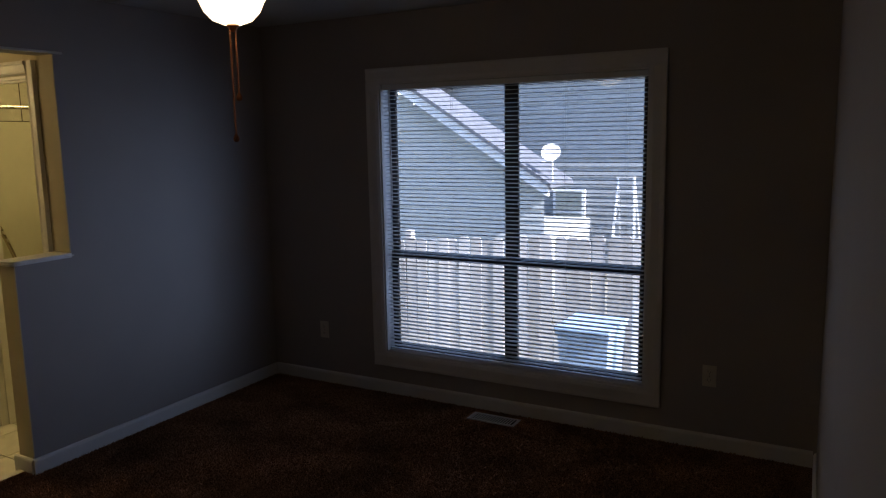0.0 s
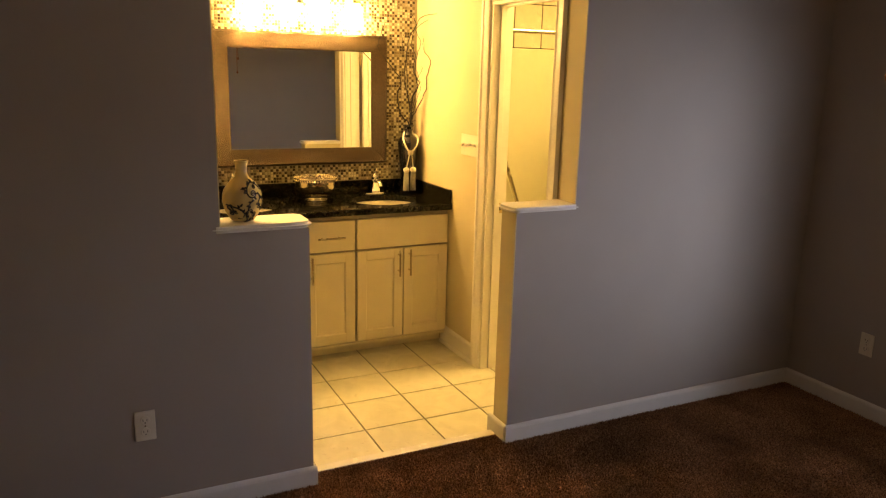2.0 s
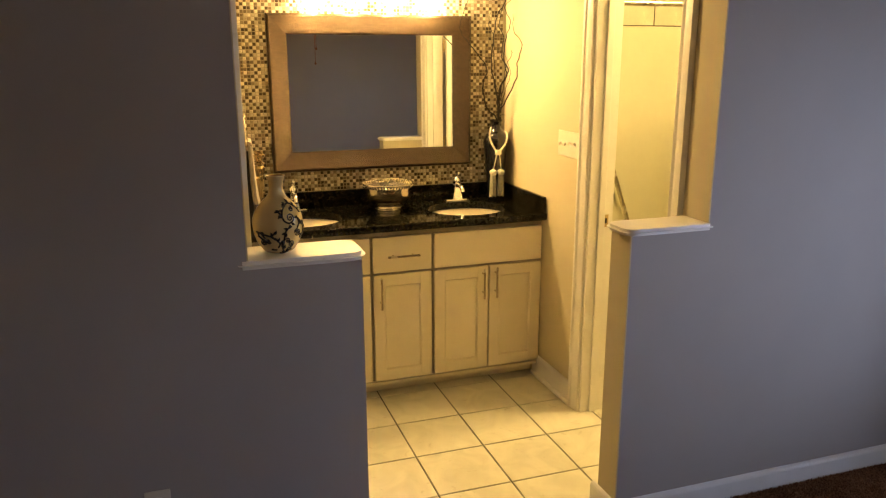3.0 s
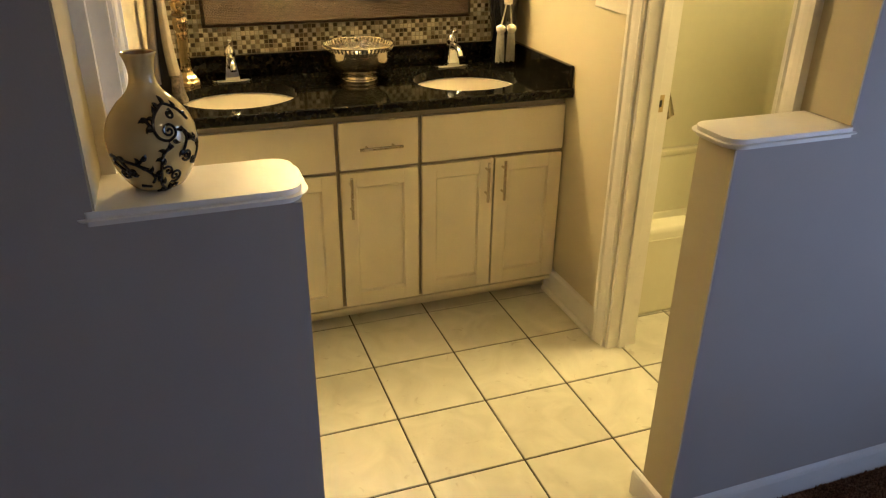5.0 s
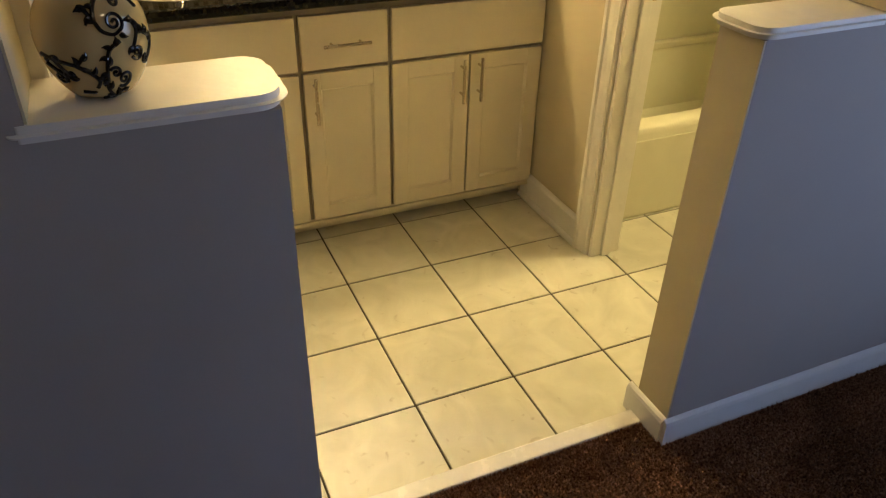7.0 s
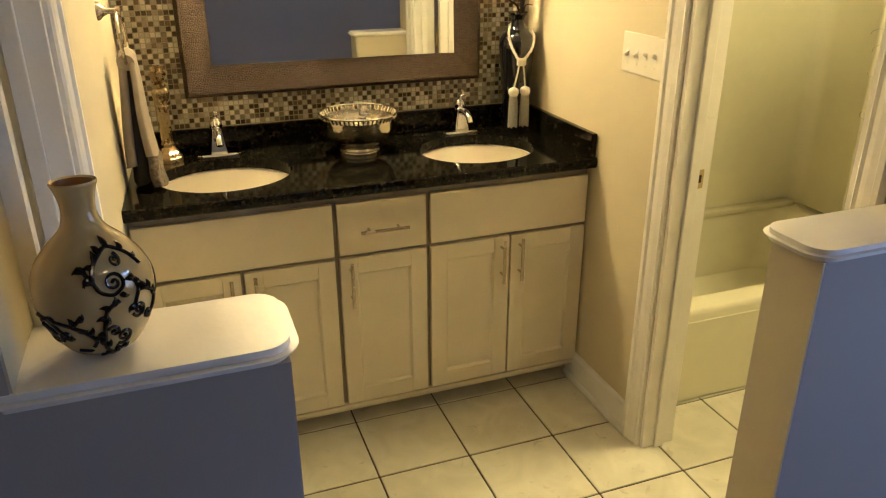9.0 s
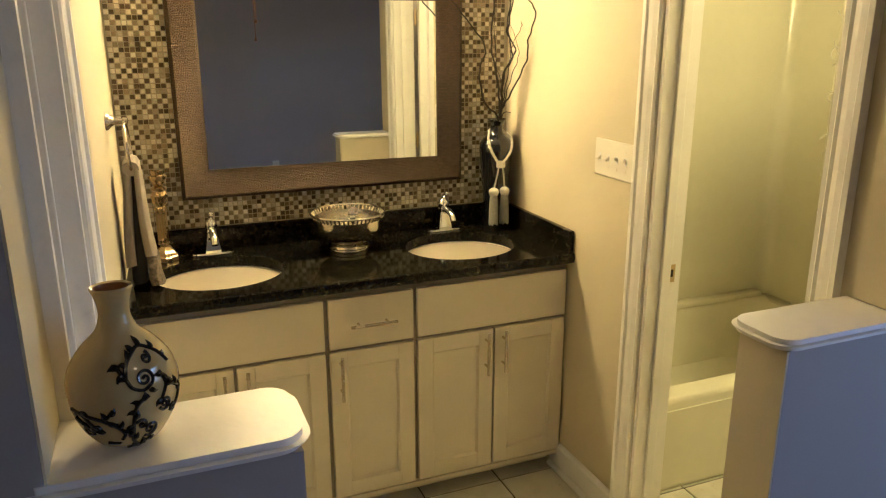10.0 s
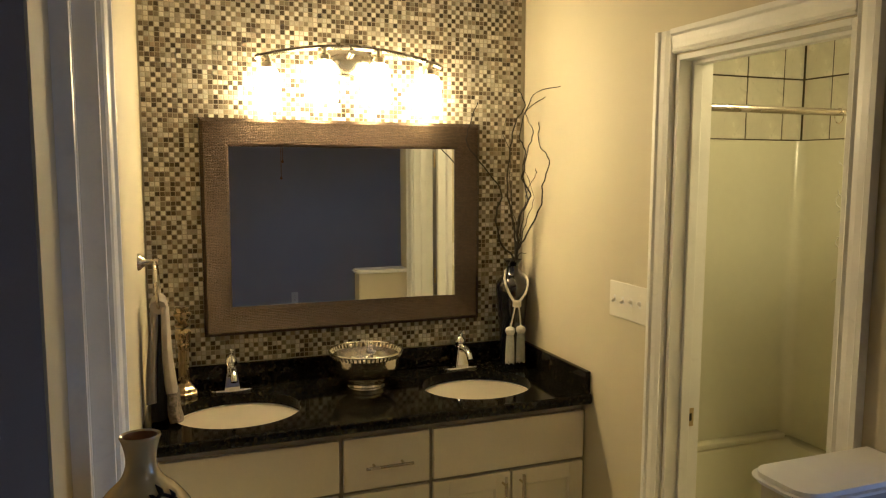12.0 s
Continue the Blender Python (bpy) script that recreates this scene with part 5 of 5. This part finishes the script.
def cloth_lobe(name, material, y_top, y_bot, z_top, z_bot, thick_top, thick_bot, x0, x1, seed, parent, label=""):
    """A hanging fold of towel, rounded in plan, wider below."""
    r = random.Random(seed)
    ph = r.uniform(0, 6)
    bm = bmesh.new()
    N, M = 14, 26
    rings = []
    for i in range(N + 1):
        t = i / N
        yc = y_top + (y_bot - y_top) * t + 0.003 * math.sin(5 * t + ph)
        th = thick_top + (thick_bot - thick_top) * t ** 0.8
        zz = z_top + (z_bot - z_top) * t
        w = (x1 - x0) / 2 * (0.55 + 0.45 * min(1, t * 3))
        ring = []
        for k in range(M):
            a = 2 * math.pi * k / M
            c, s = math.cos(a), math.sin(a)
            fold = 1 + 0.14 * math.sin(3 * a + ph + 1.3 * t)
            ring.append(bm.verts.new(((x0 + x1) / 2 + w * math.copysign(abs(c) ** 0.6, c), yc + th / 2 * fold * math.copysign(abs(s) ** 0.7, s), zz + 0.004 * math.sin(2 * a + ph) * t)))
        rings.append(ring)
    for a, b in zip(rings, rings[1:]):
        for k in range(M):
            bm.faces.new((a[k], a[(k + 1) % M], b[(k + 1) % M], b[k]))
    bm.faces.new(rings[0])
    bm.faces.new(rings[-1])
    return part(name, bm, material, parent, label, True)


tw = thing("hand_towel", "taupe hand towel with a patterned border and a dark gap, on the ring", "towel")
cloth_lobe("back_fold", TOWEL, YL + 0.042, YL + 0.030, 1.262, 0.955, 0.022, 0.042, -4.38, -4.26, 1, tw)
# the gap's shade, built as a lobe of its own
cloth_lobe("gap_shade_fold", TOWELGAP, YL + 0.055, YL + 0.052, 1.255, 0.900, 0.012, 0.050, -4.385, -4.27, 2, tw, "near-black lobe for the shaded gap between the folds")
cloth_lobe("front_fold", TOWEL, YL + 0.067, YL + 0.084, 1.262, 0.985, 0.020, 0.034, -4.37, -4.25, 3, tw)
cloth_lobe("border", TOWELTRIM, YL + 0.084, YL + 0.095, 0.985, 0.893, 0.035, 0.040, -4.375, -4.245, 4, tw, "brown patterned border")
part("top_fold", tube(bmesh.new(), spline([(-4.365, YL + 0.056, 1.250), (-4.32, YL + 0.057, 1.262), (-4.275, YL + 0.056, 1.250)], 6), 0.024, 12), TOWEL, tw, smooth=True)

for ob in (tr, tw):
    aside(ob, SIDE)

# ---- tub-room ceiling light, out of sight from the bedroom ----
cl = thing("ceiling_light", "small lit dome light on the tub-room ceiling", "ceiling light", at=(-3.42, 4.45, 0))
part("pan", lathe(bmesh.new(), [(0.15, 2.380), (0.15, 2.365), (0.14, 2.355)], n=32), NICKEL, cl, smooth=True)
part("dome", lathe(bmesh.new(), [(0.138, 2.356), (0.125, 2.325), (0.08, 2.300), (0.0, 2.290)], n=32), TUBGLOW, cl, "lit white glass dome", True)

# dark scrolls on the shower curtain
rng = random.Random(3)
bm = bmesh.new()
for k in range(260):
    u = rng.uniform(0.0, 0.5)
    z = rng.uniform(0.3, 1.8)
    y = 4.515 + 0.62 * u
    pts = []
    a0, rr, turn = rng.uniform(0, 6.28), rng.uniform(0.008, 0.02), rng.uniform(2.0, 5.0)
    for i in range(9):
        a = a0 + turn * i / 8
        yy = y + rr * math.cos(a)
        uu = (yy - 4.515) / 0.62
        zz = z + 1.5 * rr * math.sin(a)
        xx = -3.825 + 0.032 * math.sin(uu * 2 * math.pi * 9) * (0.6 + 0.4 * math.sin(5 * uu)) + 0.006 * math.sin(3 * zz + 9 * uu)
        pts.append((xx + 0.0012, yy + 0.012 * (1.86 - zz) * math.sin(7 * uu + zz), zz))
    tube(bm, pts, 0.0013, 5)
tagged(part("printed_scrolls", bm, FRINGE, cur, "dark scroll print"), kind="stuff")

# ---- the yard and houses beyond the window ----
GZ = -1.15
structure("ground", box(-150, 150, 5.34, 300, GZ - 0.3, GZ), GROUND, "bare yard with rough grass")


def fence_board(w, h):
    bm = bmesh.new()
    f = bm.faces.new([bm.verts.new(p) for p in ((-w / 2, 0, 0), (w / 2, 0, 0), (w / 2, 0, h - 0.03), (w / 2 - 0.025, 0, h), (-w / 2 + 0.025, 0, h), (-w / 2, 0, h - 0.03))])
    g = bmesh.ops.extrude_face_region(bm, geom=[f])
    bmesh.ops.translate(bm, verts=[v for v in g["geom"] if isinstance(v, bmesh.types.BMVert)], vec=(0, 0.018, 0))
    return mesh_of(bm, "board", FENCE)


fence = thing("wooden_fence", "weathered grey wooden picket fence in the yard", "fence")
bmesh_board = fence_board(0.135, 1.92)
for k in range(70):
    b = new("board", bmesh_board)
    b.parent = fence
    b.matrix_local = pose(-6.6 + 0.148 * k + random.uniform(-0.004, 0.004), 9.0 + random.uniform(-0.006, 0.006), GZ + random.uniform(-0.03, 0.02) - 0.25 + 0.058 * (0.148 * k - 4.3), 0, random.uniform(-0.7, 0.7), 0)
for z in (GZ + 0.35, GZ + 1.3):
    part("rail", box(-6.8, 4.0, 9.03, 9.07, z, z + 0.09), FENCE, fence)
for k in range(5):
    part("post", box(-6.6 + 2.4 * k, -6.51 + 2.4 * k, 9.07, 9.16, GZ - 0.02, GZ + 1.65), FENCE, fence)


def siding_wall(x0, x1, y, z0, roofline, pitch=0.17):
    """Lapped boards on a wall facing -y, cut off under the roofline height at each x."""
    bm = bmesh.new()
    z = z0
    while z < max(roofline(x0), roofline(x1), roofline((x0 + x1) / 2)):
        n = 24
        for k in range(n):
            xa, xb = x0 + (x1 - x0) * k / n, x0 + (x1 - x0) * (k + 1) / n
            top = min(z + pitch, roofline((xa + xb) / 2))
            if top - z < 0.02:
                continue
            vs = [bm.verts.new(p) for p in ((xa, y - 0.025, z), (xb, y - 0.025, z), (xb, y - 0.004, top), (xa, y - 0.004, top), (xa, y, z), (xb, y, z))]
            bm.faces.new(vs[:4])
            bm.faces.new((vs[0], vs[4], vs[5], vs[1]))
        z += pitch
    return bm


houseA = thing("gabled_house", "neighbouring pale-sided house with a sloping white rake board", "house")
rakeA = lambda x: 3.20 - 0.638 * abs(x + 7.6)
part("wall", siding_wall(-11.4, -3.9, 13.0, GZ, lambda x: rakeA(x) - 0.15), SIDING2, houseA)
part("core", box(-11.4, -3.9, 13.01, 15.5, GZ, 0.0), SIDING2, houseA)
bm = bmesh.new()
for s in (1, -1):
    pts = [(-7.6, 3.302), (-7.6 + s * 3.88, 3.302 - 0.638 * 3.88)]
    for (dz, th, y0, y1) in ((0, 0.20, 12.70, 12.76),):
        vs = [bm.verts.new((x, y, z + o)) for y in (y0, y1) for (x, z), o in ((pts[0], 0), (pts[1], 0), (pts[1], -th), (pts[0], -th))]
        bm.faces.new(vs[:4])
        bm.faces.new(vs[4:])
        for k in range(4):
            bm.faces.new((vs[k], vs[(k + 1) % 4], vs[4 + (k + 1) % 4], vs[4 + k]))
part("rake_board", bm, FASCIA, houseA, "white rake board")
bm = bmesh.new()
for s in (1, -1):
    pts = [(-7.6, 3.38), (-7.6 + s * 3.96, 3.38 - 0.638 * 3.96)]
    vs = [bm.verts.new((x, y, z + o)) for y in (12.6, 13.7) for (x, z), o in ((pts[0], 0), (pts[1], 0), (pts[1], -0.07), (pts[0], -0.07))]
    bm.faces.new(vs[:4])
    bm.faces.new(vs[4:])
    for k in range(4):
        bm.faces.new((vs[k], vs[(k + 1) % 4], vs[4 + (k + 1) % 4], vs[4 + k]))
part("roof", bm, SHINGLE, houseA)

houseB = thing("rear_house", "larger grey-sided house with a gable roof behind the fence", "house")
roofB = lambda x: 3.3 if x > -6.7 else 3.3 + 0.7 * (x + 6.7)
part("wall", siding_wall(-8.0, 9.0, 16.2, GZ, roofB, 0.19), SIDING, houseB)
part("core", box(-6.6, 9.0, 16.21, 21.0, GZ, 3.2), SIDING, houseB)
bm = bmesh.new()
vs = [bm.verts.new((x, y, z + o)) for y in (15.8, 21.3) for (x, z), o in (((-8.2, 2.25), 0), ((-6.6, 3.40), 0), ((-6.6, 3.40), -0.2), ((-8.2, 2.25), -0.2))]
bm.faces.new(vs[:4])
bm.faces.new(vs[4:])
for k in range(4):
    bm.faces.new((vs[k], vs[(k + 1) % 4], vs[4 + (k + 1) % 4], vs[4 + k]))
B(bm, -6.6, 9.3, 15.8, 21.3, 3.20, 3.40)
part("roof", bm, SHINGLE, houseB)
wB = part("window", box(-4.92, -4.22, 16.10, 16.16, -0.45, 0.52, bevel=0.01), FASCIA, houseB, "white framed sash window")
part("pane", box(-4.85, -4.29, 16.085, 16.10, -0.39, 0.01), SKYTINTGLASS, wB)
part("pane", box(-4.85, -4.29, 16.085, 16.10, 0.06, 0.46), SKYTINTGLASS, wB)

dish = thing("satellite_dish", "white satellite dish on a short pole", "satellite dish", at=(-3.69, 12.75, 0))
dd = part("reflector", lathe(bmesh.new(), [(0.0, 0.0), (0.08, 0.008), (0.16, 0.035), (0.20, 0.06), (0.195, 0.064), (0.12, 0.026), (0.0, 0.006)], n=32), WHITEPL, dish, smooth=True)
dd.matrix_local = pose(0, 0, 1.33, 62, 0, 14) @ Matrix.Diagonal((0.78, 0.78, 0.78, 1))
part("pole", tube(bmesh.new(), [(0.0, 0.05, 0.74), (0.0, 0.05, 1.33)], 0.02, 10), ALU, dish)
part("feed_arm", tube(bmesh.new(), [(0.0, 0.03, 1.18), (-0.04, -0.28, 1.21)], 0.009, 8), ALU, dish)

lad = thing("step_ladder", "silver step ladder standing behind the fence", "ladder", at=(-3.20, 15.2, GZ))
for s in (-1, 1):
    part("stile", tube(bmesh.new(), [(s * 0.24, 0, 0), (s * 0.15, 0.25, 1.95)], 0.030, 8), ALU, lad)
    part("rear_leg", tube(bmesh.new(), [(s * 0.22, 0.75, 0), (s * 0.15, 0.28, 1.93)], 0.020, 8), ALU, lad)
for k in range(6):
    t = (k + 0.7) / 6.6
    w = 0.24 - 0.09 * t
    part("tread", box(-w, w, 0.25 * t - 0.04, 0.25 * t + 0.04, 1.95 * t, 1.95 * t + 0.03), ALU, lad)
part("top_cap", box(-0.18, 0.18, 0.18, 0.34, 1.94, 1.98, bevel=0.01), ALU, lad)

bn = thing("wheelie_bin", "blue plastic wheelie bin with a closed lid", "bin", at=(-1.42, 7.85, GZ))
bm = bmesh.new()
rings = [[bm.verts.new((sx * hx, sy * hy, z)) for sx, sy in ((-1, -1), (1, -1), (1, 1), (-1, 1))] for z, hx, hy in ((0.05, 0.18, 0.22), (0.98, 0.235, 0.28), (1.0, 0.25, 0.30), (1.03, 0.25, 0.30))]
for a, b in zip(rings, rings[1:]):
    for k in range(4):
        bm.faces.new((a[k], a[(k + 1) % 4], b[(k + 1) % 4], b[k]))
bm.faces.new(rings[0])
bm.faces.new(rings[-1])
part("bin_body", bm, BLUEBIN, bn)
part("lid", box(-0.26, 0.26, -0.32, 0.31, 1.032, 1.07, bevel=0.015), BLUEBIN, bn)
for s in (-1, 1):
    w = part("wheel", lathe(bmesh.new(), [(0.02, -0.03), (0.10, -0.03), (0.10, 0.03), (0.02, 0.03)], n=20), BRONZE, bn)
    w.matrix_local = pose(s * 0.22, 0.24, 0.10, 0, 90, 0)

sh = thing("garden_chair", "white moulded plastic garden chair in the yard", "chair", at=(-0.80, 7.55, GZ))
part("seat", box(-0.23, 0.23, -0.22, 0.22, 0.60, 0.63, bevel=0.012), WHITEPL, sh)
part("backrest", box(-0.23, 0.23, 0.20, 0.235, 0.64, 1.32, bevel=0.016), WHITEPL, sh)
for sx in (-1, 1):
    for sy in (-1, 1):
        part("leg", tube(bmesh.new(), [(sx * 0.23, sy * 0.23, 0), (sx * 0.20, sy * 0.19, 0.605)], [0.018, 0.024], 8), WHITEPL, sh)

# ---- mosaic wall ----
P = 0.0168
bed = tagged(new("mosaic_wall"), "brown, cream and grey glass mosaic covering the vanity wall", "mosaic", kind="structure")
part("grout_bed", box(XV + 0.0005, XV + 0.003, YL + 0.002, YR - 0.002, 0.9655, ZC - 0.002), MGROUT, bed)
verts, faces, mats = [], [], []
rng = random.Random(4)
rows_n, cols_n = int((ZC - 0.97) / P), int((YR - YL - 0.006) / P)
for j in range(rows_n):
    for i in range(cols_n):
        y, z = YL + 0.006 + i * P, 0.968 + j * P
        if MY0 + 0.03 < y < MY1 - 0.05 and MZ0 + 0.03 < z < MZ1 - 0.05:
            continue
        s, d, e = P - 0.0022, 0.0050 + rng.uniform(-0.0006, 0.0008), 0.0011
        k = len(verts)
        x0, x1 = XV + 0.0025, XV + d
        tl = rng.uniform(-0.0004, 0.0004)
        verts += [(x0, y, z), (x0, y + s, z), (x0, y + s, z + s), (x0, y, z + s),
                  (x1 + tl, y + e, z + e), (x1 - tl, y + s - e, z + e), (x1 - tl, y + s - e, z + s - e), (x1 + tl, y + e, z + s - e)]
        faces += [(k + 4, k + 5, k + 6, k + 7), (k, k + 1, k + 5, k + 4), (k + 1, k + 2, k + 6, k + 5), (k + 2, k + 3, k + 7, k + 6), (k + 3, k, k + 4, k + 7)]
        dark = (i + j) % 2 == 0
        if rng.random() < 0.22:
            dark = not dark
        mats += [1 if dark else 0] * 5
me = bpy.data.meshes.new("mosaic_tiles")
me.from_pydata(verts, [], faces)
me.materials.append(M_LIGHT)
me.materials.append(M_DARK)
me.polygons.foreach_set("material_index", mats)
ob = new("mosaic_tiles", me)
ob.parent = bed
tagged(ob, kind="stuff")

# ---- bath floor tiles ----
T, G = 0.305, 0.006
floor = tagged(new("floor_bath"), "cream ceramic floor tiles with dark brown grout", "tile floor", kind="structure")
part("grout_bed", box(XV + 0.001, -2.986, 1.121, 5.168, -0.011, -0.0035), GROUT, floor)
meshes = {}
for i in range(-8, 8):
    for j in range(-4, 3):
        xa, xb = -3.54 + T * j, -3.54 + T * (j + 1)
        ya, yb = 3.15 + T * i, 3.15 + T * (i + 1)
        xa, xb = max(xa, XV + 0.002), min(xb, -2.985 + G / 2)
        ya, yb = max(ya, 1.13), min(yb, 5.16)
        if xb - xa < 0.03 or yb - ya < 0.03:
            continue
        w, h = xb - xa - G, yb - ya - G
        key = (round(w, 3), round(h, 3))
        if key not in meshes:
            meshes[key] = mesh_of(box(-w / 2, w / 2, -h / 2, h / 2, -0.010, 0.0, bevel=0.0016, seg=1), "tile", TILE)
        t = new("tile", meshes[key])
        t.parent = floor
        t.matrix_local = pose((xa + xb) / 2, (ya + yb) / 2, random.uniform(-0.0003, 0.0003), random.uniform(-0.06, 0.06), random.uniform(-0.06, 0.06), 0)

# ---- carpet pile ----
rng2 = np.random.default_rng(5)
NT = 330000
px = -2.932 + 3.42 * rng2.random(NT) ** 1.7
py = 2.0 + 3.17 * rng2.random(NT)
keep = (px > -2.848) | ((py > 2.506) & (py < 3.38))
keep &= ~((px > -1.28) & (px < -0.955) & (py > 4.99) & (py < 5.13))
px, py = px[keep], py[keep]
NT = len(px)
ang = rng2.random(NT) * 2 * np.pi
w = (0.0022 + 0.0016 * rng2.random(NT)) * (1 + 0.5 * (px + 2.9))
hgt = 0.007 + 0.007 * rng2.random(NT)
lean = rng2.normal(0, 0.004, (NT, 2))
V = np.zeros((NT, 3, 3))
V[:, 0] = np.c_[px + w * np.cos(ang), py + w * np.sin(ang), np.full(NT, 0.004)]
V[:, 1] = np.c_[px - w * np.cos(ang), py - w * np.sin(ang), np.full(NT, 0.004)]
V[:, 2] = np.c_[px + lean[:, 0], py + lean[:, 1], 0.005 + hgt]
me = bpy.data.meshes.new("carpet_pile")
me.from_pydata(V.reshape(-1, 3).tolist(), [], np.arange(3 * NT).reshape(-1, 3).tolist())
me.materials.append(CARPET)
pile = tagged(new("carpet_pile", me), "tufted dark brown carpet pile", "carpet", kind="stuff")
